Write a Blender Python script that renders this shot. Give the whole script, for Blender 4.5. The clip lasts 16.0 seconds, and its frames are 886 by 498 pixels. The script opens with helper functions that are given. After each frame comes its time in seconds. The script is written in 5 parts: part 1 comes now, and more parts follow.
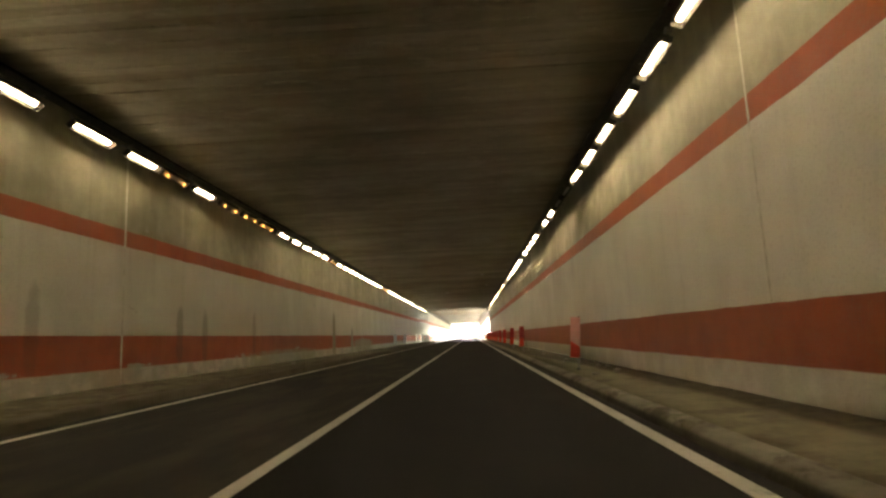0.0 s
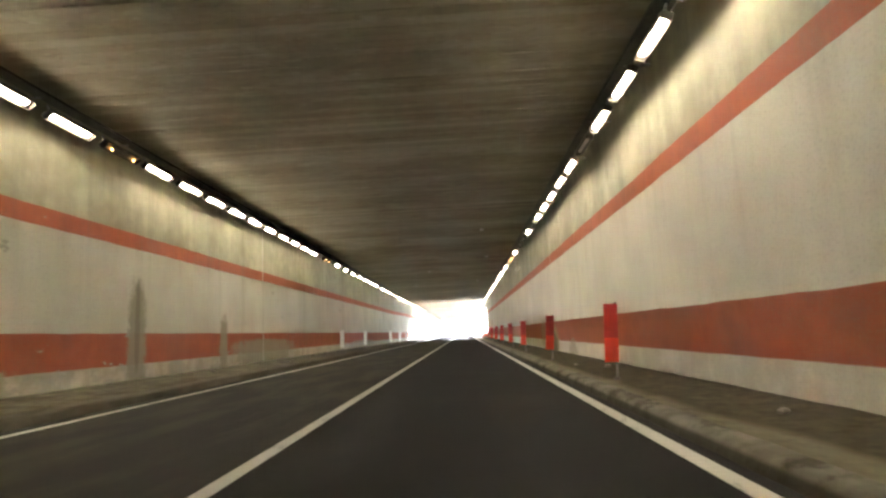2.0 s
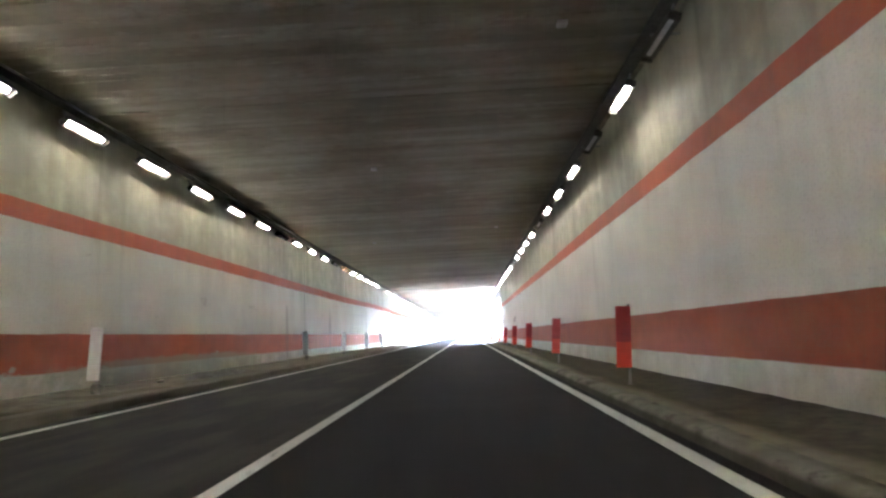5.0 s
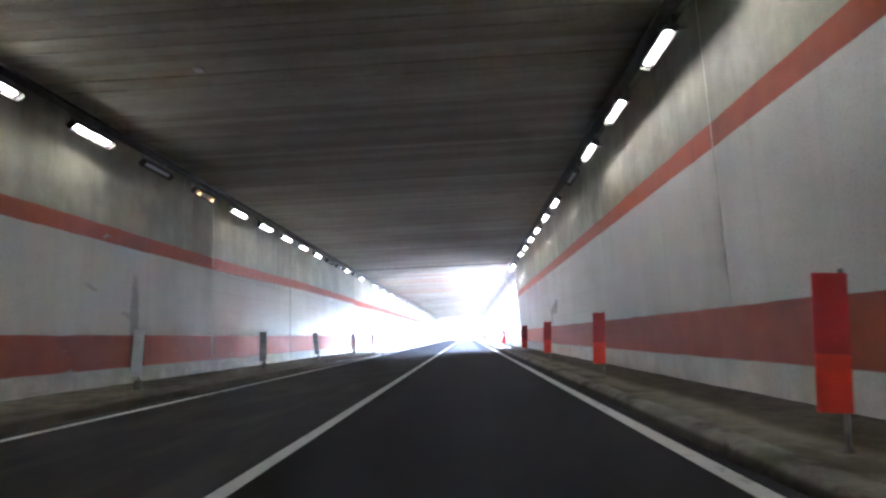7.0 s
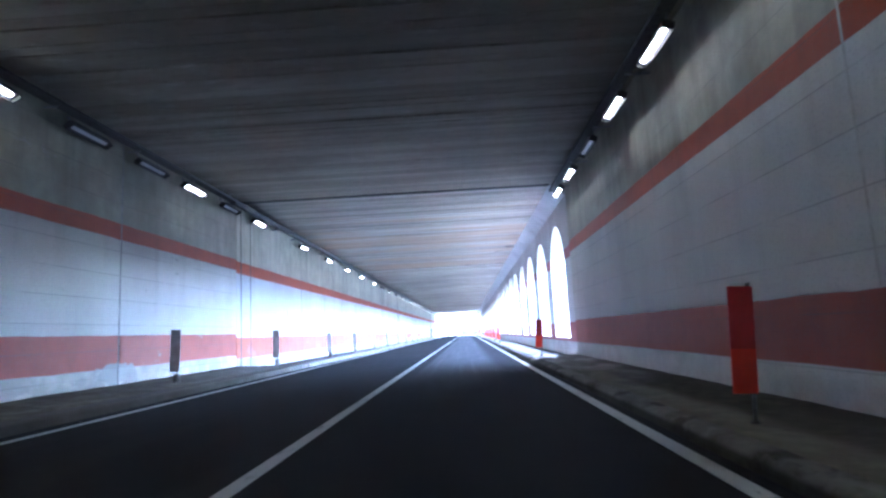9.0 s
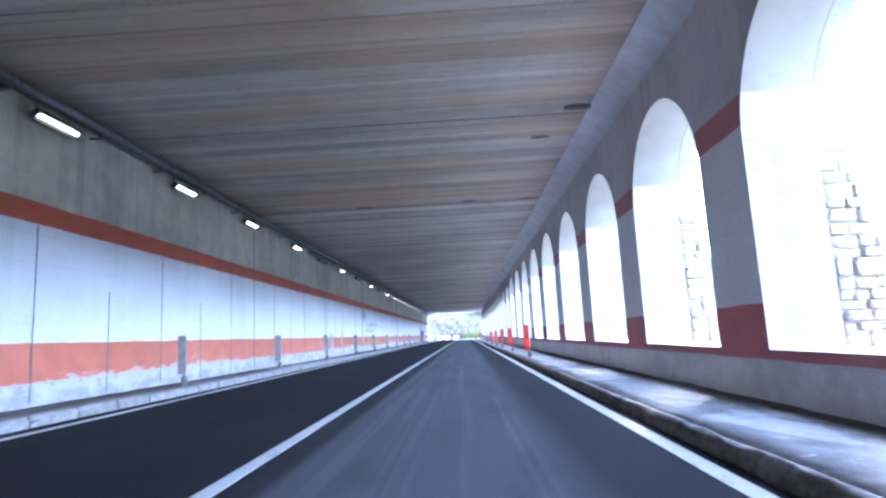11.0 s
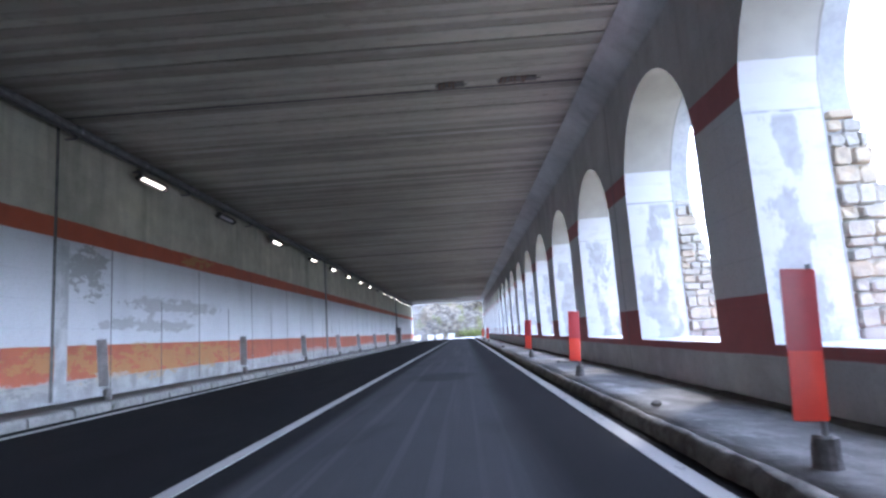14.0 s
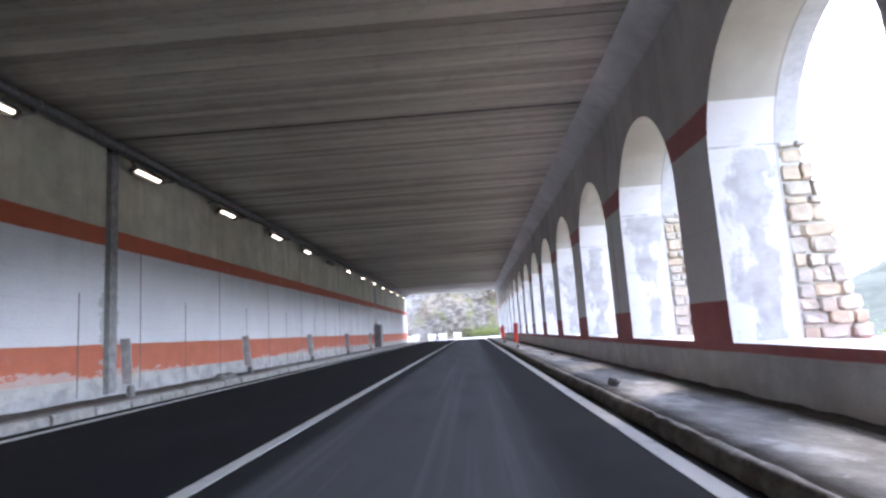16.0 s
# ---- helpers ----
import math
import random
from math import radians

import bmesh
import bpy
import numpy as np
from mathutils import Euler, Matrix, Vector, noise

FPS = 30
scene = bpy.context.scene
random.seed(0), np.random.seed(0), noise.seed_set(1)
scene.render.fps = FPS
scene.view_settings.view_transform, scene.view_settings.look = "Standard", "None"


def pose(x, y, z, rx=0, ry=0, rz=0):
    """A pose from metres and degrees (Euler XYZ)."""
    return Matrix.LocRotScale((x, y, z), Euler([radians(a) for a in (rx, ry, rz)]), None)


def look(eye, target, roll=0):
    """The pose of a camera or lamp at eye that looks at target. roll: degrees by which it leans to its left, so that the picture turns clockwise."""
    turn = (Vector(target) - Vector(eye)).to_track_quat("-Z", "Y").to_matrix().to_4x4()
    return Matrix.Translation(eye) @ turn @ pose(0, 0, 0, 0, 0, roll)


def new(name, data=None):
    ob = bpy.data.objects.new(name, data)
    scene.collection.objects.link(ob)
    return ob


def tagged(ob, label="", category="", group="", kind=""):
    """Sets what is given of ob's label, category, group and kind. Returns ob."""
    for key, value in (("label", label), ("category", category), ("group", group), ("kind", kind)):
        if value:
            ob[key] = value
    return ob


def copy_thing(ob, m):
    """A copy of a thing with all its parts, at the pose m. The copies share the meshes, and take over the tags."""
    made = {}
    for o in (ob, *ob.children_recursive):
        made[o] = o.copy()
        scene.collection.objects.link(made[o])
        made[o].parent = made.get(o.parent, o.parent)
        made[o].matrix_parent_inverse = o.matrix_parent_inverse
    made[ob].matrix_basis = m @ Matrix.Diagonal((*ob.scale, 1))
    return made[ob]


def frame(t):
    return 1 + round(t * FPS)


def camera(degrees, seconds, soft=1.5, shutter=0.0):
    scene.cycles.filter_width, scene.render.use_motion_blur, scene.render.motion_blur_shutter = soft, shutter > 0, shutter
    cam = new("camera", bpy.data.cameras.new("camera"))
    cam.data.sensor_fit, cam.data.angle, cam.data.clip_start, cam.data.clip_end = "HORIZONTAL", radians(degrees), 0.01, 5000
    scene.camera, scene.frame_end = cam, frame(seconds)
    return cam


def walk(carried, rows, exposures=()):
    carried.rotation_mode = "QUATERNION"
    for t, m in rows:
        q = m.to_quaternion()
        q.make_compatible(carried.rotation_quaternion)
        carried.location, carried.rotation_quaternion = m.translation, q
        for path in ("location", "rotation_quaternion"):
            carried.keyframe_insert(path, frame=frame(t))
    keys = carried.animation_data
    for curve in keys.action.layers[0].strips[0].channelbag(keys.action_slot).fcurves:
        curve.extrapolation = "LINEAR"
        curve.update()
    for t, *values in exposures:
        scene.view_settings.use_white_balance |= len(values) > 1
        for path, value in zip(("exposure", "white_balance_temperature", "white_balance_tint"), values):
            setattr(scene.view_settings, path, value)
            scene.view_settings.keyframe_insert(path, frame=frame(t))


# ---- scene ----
cam = camera(74.3, 16.0, soft=2.6, shutter=0.08)
PATH = [
    (0.0, (-0.014, 0.612, 1.108), (-0.094, 2.589, 1.404), -2.6),
    (0.5, (0.009, 5.934, 1.117), (-0.070, 7.915, 1.377), -2.3),
    (1.0, (0.002, 11.092, 1.081), (-0.068, 13.072, 1.353), -2.3),
    (1.5, (0.059, 16.238, 1.088), (-0.001, 18.217, 1.370), -3.1),
    (2.0, (0.043, 21.339, 1.083), (-0.014, 23.318, 1.368), -2.9),
    (2.5, (0.052, 26.519, 1.064), (-0.015, 28.497, 1.357), -2.9),
    (3.0, (-0.006, 31.717, 1.070), (-0.074, 33.694, 1.367), -2.7),
    (3.5, (-0.016, 37.039, 1.063), (-0.082, 39.015, 1.366), -2.4),
    (4.0, (0.043, 42.251, 1.089), (-0.024, 44.229, 1.378), -2.8),
    (6.5, (-0.039, 68.405, 1.068), (-0.109, 70.381, 1.367), -2.4),
    (7.0, (-0.026, 73.851, 1.089), (-0.095, 75.828, 1.386), -2.6),
    (7.5, (0.009, 79.510, 1.075), (-0.069, 81.487, 1.368), -2.6),
    (8.0, (0.017, 85.067, 1.102), (-0.055, 87.045, 1.392), -2.9),
    (8.5, (-0.011, 90.428, 1.129), (-0.079, 92.405, 1.423), -3.1),
    (9.0, (-0.011, 96.020, 1.141), (-0.076, 97.999, 1.423), -3.0),
    (11.5, (0.117, 125.295, 1.066), (0.060, 127.272, 1.365), -3.0),
    (12.0, (0.207, 131.387, 1.065), (0.155, 133.363, 1.368), -3.5),
    (12.5, (0.274, 137.261, 1.072), (0.230, 139.240, 1.363), -4.1),
    (13.0, (0.326, 143.206, 1.056), (0.288, 145.184, 1.349), -4.2),
    (13.5, (0.355, 149.082, 1.061), (0.313, 151.061, 1.351), -4.0),
    (14.0, (0.372, 154.929, 1.067), (0.320, 156.908, 1.353), -3.8),
    (14.5, (0.419, 160.784, 1.064), (0.351, 162.761, 1.356), -3.5),
    (15.0, (0.394, 166.613, 1.059), (0.321, 168.589, 1.361), -4.0),
    (15.5, (0.371, 172.449, 1.092), (0.290, 174.428, 1.373), -4.0),
    (16.0, (0.351, 178.437, 1.091), (0.269, 180.416, 1.374), -3.8),
]
EXPOSURES = [
    (0.0, 7.45, 9600, 12),
    (0.7, 8.1, 9000, 13),
    (1.5, 8.65, 7700, 12),
    (2.5, 8.8, 7000, 12),
    (4.0, 8.9, 6300, 14),
    (7.0, 8.19, 5350, 19),
    (8.0, 7.42, 5000, 19),
    (9.0, 6.6, 4650, 18),
    (11.5, 4.95, 5000, 18),
    (12.5, 4.47, 5150, 18),
    (14.0, 4.25, 5650, 18),
    (16.0, 4.38, 6300, 20),
]
walk(cam, [(t, look(e, g, r)) for t, e, g, r in PATH], EXPOSURES)

# ---- daylight ----
SUN_TO = Vector((1.0, 1.4, 1.6)).normalized()
world = bpy.data.worlds.new("world")
scene.world = world
world.use_nodes = True
sky = world.node_tree.nodes.new("ShaderNodeTexSky")
sky.sky_type = "NISHITA"
sky.sun_disc = False
sky.sun_elevation = math.asin(SUN_TO.z)
sky.sun_rotation = math.atan2(SUN_TO.x, SUN_TO.y)
sky.altitude = 1500
hazy = world.node_tree.nodes.new("ShaderNodeHueSaturation")
hazy.inputs["Saturation"].default_value = 0.6
world.node_tree.links.new(sky.outputs[0], hazy.inputs["Color"])
world.node_tree.links.new(hazy.outputs[0], world.node_tree.nodes["Background"].inputs[0])
world.node_tree.nodes["Background"].inputs[1].default_value = 0.15
sun_data = bpy.data.lights.new("sun", "SUN")
sun_data.energy = 0.2
sun_data.angle = radians(5)
sun_data.color = (1.0, 0.95, 0.87)
sun = new("sun", sun_data)
sun.matrix_world = look((60, 300, 90), Vector((60, 300, 90)) - SUN_TO)
LAMP_GLOW = 0.45
LAMP_TILT = (31, 16)      # degrees by which the lamps of each side face the road

# ---- plan, in metres ----
Y_BACK, Y_JOINT, Y_END = -45.0, 117.0, 256.1
X_LEFT, X_RIGHT, Z_TOP = -8.3, 3.85, 6.3
FALL = 0.0175            # crossfall of the road, rising to the left
BAY, PIER, BAY0 = 4.985, 1.42, 131.8
REVEAL = 4.8             # outer end of the arch reveals
SILL = 0.70
LINES = (-5.625, -1.875, 1.875)


def road_z(x):
    return -FALL * x


# ---- node helpers ----
class Nodes:
    def __init__(self, name):
        self.mat = bpy.data.materials.new(name)
        self.mat.use_nodes = True
        self.t = self.mat.node_tree
        self.out = self.t.nodes["Principled BSDF"]
        self.pos = self.t.nodes.new("ShaderNodeNewGeometry").outputs["Position"]
        xyz = self.t.nodes.new("ShaderNodeSeparateXYZ")
        self.link(self.pos, xyz.inputs[0])
        self.x, self.y, self.z = xyz.outputs

    def link(self, a, b):
        self.t.links.new(a, b)

    def put(self, value, socket):
        if isinstance(value, (int, float, tuple)):
            socket.default_value = value if not isinstance(value, tuple) or len(value) == 4 or len(socket.default_value) == 3 else (*value, 1)
        else:
            self.link(value, socket)

    def math(self, op, a, b=0.0, c=0.0):
        n = self.t.nodes.new("ShaderNodeMath")
        n.operation = op
        for v, s in zip((a, b, c), n.inputs):
            self.put(v, s)
        return n.outputs[0]

    def mul(self, a, b):
        return self.math("MULTIPLY", a, b)

    def add(self, a, b):
        return self.math("ADD", a, b)

    def step(self, v, lo, hi):
        n = self.t.nodes.new("ShaderNodeMapRange")
        n.interpolation_type = "SMOOTHSTEP"
        self.put(v, n.inputs[0])
        n.inputs[1].default_value, n.inputs[2].default_value = lo, hi
        return n.outputs[0]

    def scaled(self, sx, sy, sz, source=None):
        n = self.t.nodes.new("ShaderNodeVectorMath")
        n.operation = "MULTIPLY"
        self.link(source or self.pos, n.inputs[0])
        n.inputs[1].default_value = (sx, sy, sz)
        return n.outputs[0]

    def noise(self, scale, detail=3.0, vector=None, rough=0.55):
        n = self.t.nodes.new("ShaderNodeTexNoise")
        self.link(vector or self.pos, n.inputs["Vector"])
        n.inputs["Scale"].default_value = scale
        n.inputs["Detail"].default_value = detail
        n.inputs["Roughness"].default_value = rough
        return n.outputs[0]

    def mix(self, f, a, b, mode="MIX"):
        n = self.t.nodes.new("ShaderNodeMix")
        n.data_type = "RGBA"
        n.blend_type = mode
        self.put(f, n.inputs[0])
        self.put(a, n.inputs[6])
        self.put(b, n.inputs[7])
        return n.outputs[2]

    def bump(self, height, strength, distance=0.01):
        n = self.t.nodes.new("ShaderNodeBump")
        n.inputs["Strength"].default_value = strength
        n.inputs["Distance"].default_value = distance
        self.link(height, n.inputs["Height"])
        self.link(n.outputs[0], self.out.inputs["Normal"])

    def done(self, colour, rough=0.8, metal=0.0, spec=0.5):
        self.put(colour, self.out.inputs["Base Color"])
        self.put(rough, self.out.inputs["Roughness"])
        self.out.inputs["Metallic"].default_value = metal
        self.out.inputs["Specular IOR Level"].default_value = spec
        return self.mat


def plain(name, a, b, scale=6.0, rough=0.7, metal=0.0, bump=0.3, spec=0.5):
    n = Nodes(name)
    f = n.noise(scale, 4)
    fine = n.noise(scale * 9, 2)
    n.bump(fine, bump, 0.004)
    return n.done(n.mix(n.step(n.add(n.mul(f, 0.75), n.mul(fine, 0.25)), 0.35, 0.65), a, b), rough, metal, spec)


def wall_material(name, bare, paint, low, red_low, red_up, lows, ups, dirt, peel, lifts, lift_from, patches=(), rise=0.0, soft=False, streaks=0.3):
    """Cast concrete, painted up to the upper stripe: two stripes with uneven edges, flaked paint and run marks."""
    n = Nodes(name)
    big = n.noise(0.45, 4)
    mid = n.noise(2.2, 5)
    fine = n.noise(26, 3)
    runs = n.noise(1.0, 4, n.scaled(2.6, 2.6, 0.16))
    wide_runs = n.noise(1.0, 3, n.scaled(0.55, 0.55, 0.1))
    z = n.add(n.z, n.mul(n.math("SUBTRACT", n.noise(0.9, 2), 0.5), 0.05))
    zf = n.add(z, n.mul(n.math("SUBTRACT", mid, 0.5), 0.02))
    concrete = n.mix(n.step(n.add(n.mul(big, 0.6), n.mul(mid, 0.4)), 0.35, 0.68), bare[0], bare[1])
    white = n.mix(n.step(big, 0.3, 0.7), paint[0], paint[1])
    base = n.mix(n.step(mid, 0.35, 0.7), low[0], low[1])
    zu = n.math("SUBTRACT", zf, n.mul(n.step(n.y, 92, 106), rise))
    painted = n.step(zu, ups[1] - 0.004, ups[1] + 0.004)
    c = n.mix(painted, white, concrete)
    c = n.mix(n.math("SUBTRACT", 1.0, n.step(zf, lows[0] - 0.006, lows[0] + 0.006)), c, base)
    up = n.mul(n.step(zu, ups[0] - 0.004, ups[0] + 0.004), n.math("SUBTRACT", 1.0, painted))
    lo = n.mul(n.step(zf, lows[0] - 0.012, lows[0] + 0.012), n.math("SUBTRACT", 1.0, n.step(zf, lows[1] - 0.004, lows[1] + 0.004)))
    c = n.mix(up, c, n.mix(n.step(mid, 0.3, 0.75), red_up, tuple(v * 0.85 for v in red_up)))
    c = n.mix(lo, c, n.mix(n.step(mid, 0.3, 0.75), red_low, tuple(v * 0.84 for v in red_low)))
    # flaked paint, mostly near the foot of the wall
    foot = n.math("SUBTRACT", 1.0, n.step(n.z, 0.45, 1.0 if soft else 1.25))
    flake = n.add(n.mul(n.noise(1.3, 6, n.scaled(1, 0.55, 1.4), 0.62), 1.0), n.mul(foot, peel))
    c = n.mix(n.mul(n.step(flake, 0.66, 0.70), 0.85 if peel > 0.1 else 0.2 if peel > 0.05 else 0.0), c, n.mix(mid, (0.33, 0.32, 0.29), (0.46, 0.45, 0.41)))
    # single worn, bare or stained places
    ragged = n.add(n.mul(n.math("SUBTRACT", n.noise(1.5, 8, n.scaled(1, 1, 1.3), 0.7), 0.5), 3.2), n.mul(n.math("SUBTRACT", n.noise(12, 4), 0.5), 0.5))
    if not soft:
        ragged = n.add(n.mul(n.math("SUBTRACT", n.noise(2.6, 8, n.scaled(1, 0.6, 1.5), 0.72), 0.5), 4.2), n.mul(n.math("SUBTRACT", n.noise(14, 4), 0.5), 0.7))
    for py, pz, ry, rz, colour, amount in patches:
        d = n.add(n.math("POWER", n.math("ABSOLUTE", n.mul(n.add(n.y, -py), 1 / ry)), 2.0), n.math("POWER", n.math("ABSOLUTE", n.mul(n.add(n.z, -pz), 1 / rz)), 4.0 if soft else 2.0))
        hit = n.math("SUBTRACT", 1.0, n.step(n.add(d, n.mul(ragged, 0.8 if soft else 1.6)), 0.3 if soft else 0.55, 1.3 if soft else 0.72))
        c = n.mix(n.mul(hit, amount), c, colour)
    # run marks and grime
    top = n.step(n.z, 2.0, 5.6)
    grime = n.mul(n.add(n.mul(n.step(runs, 0.52, 0.72), 0.6), n.mul(n.step(wide_runs, 0.5, 0.7), 0.7)), n.add(0.25, n.mul(top, 0.75)))
    c = n.mix(n.math("MINIMUM", n.mul(grime, dirt), 0.9), c, (0.11, 0.105, 0.08))
    c = n.mix(n.mul(n.step(fine, 0.45, 0.8), 0.25), c, (0.2, 0.19, 0.17))
    drip = n.add(n.mul(n.noise(1.0, 3, n.scaled(1.0, 1.0, 0.04)), 0.7), n.mul(n.noise(1.0, 3, n.scaled(4.0, 4.0, 0.12)), 0.3))
    c = n.mix(n.mul(n.mul(n.step(drip, 0.44, 0.60), painted), streaks), c, (0.085, 0.083, 0.055))
    # faint casting lifts
    lift = n.math("ABSOLUTE", n.math("SUBTRACT", n.math("FRACT", n.mul(n.add(n.z, 0.35), 1 / 0.59)), 0.5))
    line = n.mul(n.math("SUBTRACT", 1.0, n.step(lift, 0.0, 0.026)), n.mul(n.mul(n.step(n.noise(0.7, 2), 0.3, 0.55), n.step(n.y, lift_from - 3, lift_from + 3)), lifts))
    c = n.mix(line, c, (0.13, 0.125, 0.12))
    n.bump(n.add(n.add(n.mul(fine, 0.3), n.mul(mid, 0.8)), n.mul(line, -1.2)), 0.35, 0.012)
    return n.done(c, 0.62, 0.0, 0.35)


DAMP = (0.2, 0.195, 0.15)
GREY, SOOT, OCHRE, MUD, BARE = (0.33, 0.325, 0.31), (0.07, 0.066, 0.055), (0.46, 0.27, 0.08), (0.30, 0.285, 0.22), (0.46, 0.45, 0.41)
LEFT_MARKS = [(y, z, 0.2, h, SOOT, a) for y, z, h, a in ((11.4, 1.6, 0.9, 0.3), (17.1, 1.5, 0.8, 0.4), (18.7, 1.4, 0.9, 0.35), (22.9, 1.5, 0.9, 0.3), (79.6, 1.6, 1.2, 0.35), (88.2, 1.7, 1.3, 0.45))]
LEFT_MARKS += [(36.15, 1.4, 0.45, 1.5, MUD, 0.9), (36.15, 1.7, 0.12, 1.2, SOOT, 0.35), (41.6, 1.0, 0.38, 1.2, MUD, 0.9), (49.1, 0.8, 0.12, 0.7, SOOT, 0.4), (46.0, 0.7, 4.5, 0.55, MUD, 0.85), (27.0, 0.55, 5.0, 0.35, MUD, 0.7), (70.0, 0.55, 6.0, 0.35, MUD, 0.7)]
RIGHT_MARKS = [(49.8, 0.75, 0.9, 0.75, MUD, 0.45), (46.9, 0.0, 1.7, 1.25, (0.34, 0.29, 0.15), 0.9), (46.8, 0.0, 1.15, 0.95, (0.09, 0.08, 0.03), 0.9), (42.3, 0.1, 0.9, 0.6, MUD, 0.6), (99.75, 2.08, 0.62, 0.26, DAMP, 0.75), (99.25, 2.28, 0.35, 0.18, DAMP, 0.75), (100.6, 2.0, 0.45, 0.18, DAMP, 0.7), (100.75, 1.62, 0.2, 0.4, DAMP, 0.6), (101.2, 2.2, 0.14, 0.5, DAMP, 0.3)]
GALLERY_MARKS = [(156.1, 0.9, 0.55, 0.85, GREY, 0.75), (159.1, 1.0, 0.5, 0.9, GREY, 0.75), (168.3, 3.05, 0.9, 0.65, GREY, 0.85), (172.5, 2.4, 3.2, 0.26, GREY, 0.6), (171.0, 1.85, 2.6, 0.25, GREY, 0.6), (174.0, 3.9, 1.2, 0.22, OCHRE, 0.75), (171.5, 0.9, 6.5, 0.45, OCHRE, 0.6),
    (192.1, 2.0, 0.4, 1.3, GREY, 0.7), (161.5, 0.55, 9.0, 0.22, BARE, 0.6), (187.5, 0.55, 9.0, 0.25, BARE, 0.6), (136.5, 0.5, 9.0, 0.2, BARE, 0.6), (211.5, 0.55, 10.0, 0.22, BARE, 0.6)]
M_WALL_LEFT = wall_material("painted_wall_closed", ((0.29, 0.282, 0.215), (0.44, 0.42, 0.33)), ((0.57, 0.56, 0.51), (0.66, 0.65, 0.6)), ((0.42, 0.40, 0.34), (0.58, 0.56, 0.5)),
    (0.40, 0.098, 0.055), (0.42, 0.105, 0.058), (0.70, 1.47), (3.62, 4.01), 0.42, 0.16, 0.5, 92, LEFT_MARKS, 0.16, True, 0.12)
# white and base tones raised to carry headlight glow on this side
M_WALL_RIGHT = wall_material("painted_wall_closed_right", ((0.27, 0.262, 0.205), (0.44, 0.42, 0.335)), ((0.62, 0.61, 0.565), (0.71, 0.70, 0.655)), ((0.6, 0.59, 0.54), (0.72, 0.71, 0.66)),
    (0.40, 0.098, 0.055), (0.44, 0.11, 0.06), (0.57, 1.34), (3.76, 4.15), 0.36, 0.03, 0.42, 92, RIGHT_MARKS, 0.0, True, 0.14)
M_WALL_GALLERY = wall_material("painted_wall_gallery", ((0.45, 0.432, 0.325), (0.66, 0.635, 0.5)), ((0.62, 0.625, 0.635), (0.69, 0.695, 0.705)), ((0.28, 0.275, 0.26), (0.43, 0.43, 0.42)),
    (0.5, 0.135, 0.065), (0.5, 0.11, 0.045), (0.58, 1.34), (3.68, 4.12), 0.4, 0.09, 0.16, 95, GALLERY_MARKS, 0.0, False, 0.12)
# glare round the openings is put into the pale concrete and washed reds
M_ARCADE = wall_material("painted_arcade", ((0.48, 0.48, 0.47), (0.62, 0.62, 0.6)), ((0.72, 0.72, 0.72), (0.8, 0.8, 0.79)), ((0.56, 0.555, 0.53), (0.7, 0.695, 0.67)),
    (0.49, 0.15, 0.14), (0.5, 0.2, 0.2), (0.57, 1.28), (3.62, 4.04), 0.3, 0.10, 0.13, 95, (), 0.0, False, 0.1)


def reveal_material():
    """White limewash on the reveals up to the stripe's height, plastered concrete above, stains low down."""
    n = Nodes("whitewashed_reveal")
    big = n.noise(0.9, 5)
    mid = n.noise(3.5, 5)
    runs = n.noise(1.0, 4, n.scaled(2.2, 2.2, 0.45))
    zf = n.add(n.z, n.mul(n.math("SUBTRACT", mid, 0.5), 0.03))
    c = n.mix(n.step(zf, 4.035, 4.045), (0.54, 0.54, 0.53), n.mix(n.step(big, 0.3, 0.7), (0.30, 0.286, 0.245), (0.38, 0.365, 0.32)))
    c = n.mix(n.mul(n.step(n.noise(2.0, 6, n.scaled(1, 1, 2.5), 0.65), 0.5, 0.7), 0.25), c, (0.27, 0.26, 0.235))
    low = n.math("SUBTRACT", 1.0, n.step(n.z, 3.33, 3.43))
    off = n.math("ABSOLUTE", n.add(n.x, -4.36))
    stain = n.math("SUBTRACT", 1.0, n.step(n.add(off, n.add(n.mul(n.math("SUBTRACT", runs, 0.5), 1.1), n.mul(n.math("SUBTRACT", n.noise(2.1, 8, n.scaled(1, 1, 0.6), 0.68), 0.5), 1.9))), 0.12, 0.32))
    c = n.mix(n.mul(n.mul(stain, low), n.add(0.45, n.mul(n.step(mid, 0.3, 0.7), 0.35))), c, (0.25, 0.245, 0.23))
    seam = n.math("SUBTRACT", 1.0, n.step(n.math("ABSOLUTE", n.math("SUBTRACT", zf, 3.42)), 0.008, 0.022))
    c = n.mix(n.mul(seam, n.mul(n.step(mid, 0.35, 0.6), 0.7)), c, (0.2, 0.19, 0.18))
    edge = n.math("SUBTRACT", 1.0, n.step(n.math("ABSOLUTE", n.add(n.x, n.add(-4.785, n.mul(n.math("SUBTRACT", mid, 0.5), 0.03)))), 0.006, 0.02))
    c = n.mix(n.mul(edge, 0.6), c, (0.16, 0.155, 0.145))
    n.bump(n.add(mid, n.mul(seam, -0.7)), 0.35, 0.012)
    return n.done(c, 0.75, 0.0, 0.3)


M_REVEAL = reveal_material()


def sill_material():
    n = Nodes("sill_concrete")
    mid = n.noise(4.0, 5)
    c = n.mix(n.step(mid, 0.35, 0.65), (0.5, 0.49, 0.46), (0.68, 0.67, 0.64))
    n.bump(mid, 0.5, 0.01)
    return n.done(c, 0.85)


M_SILL = sill_material()


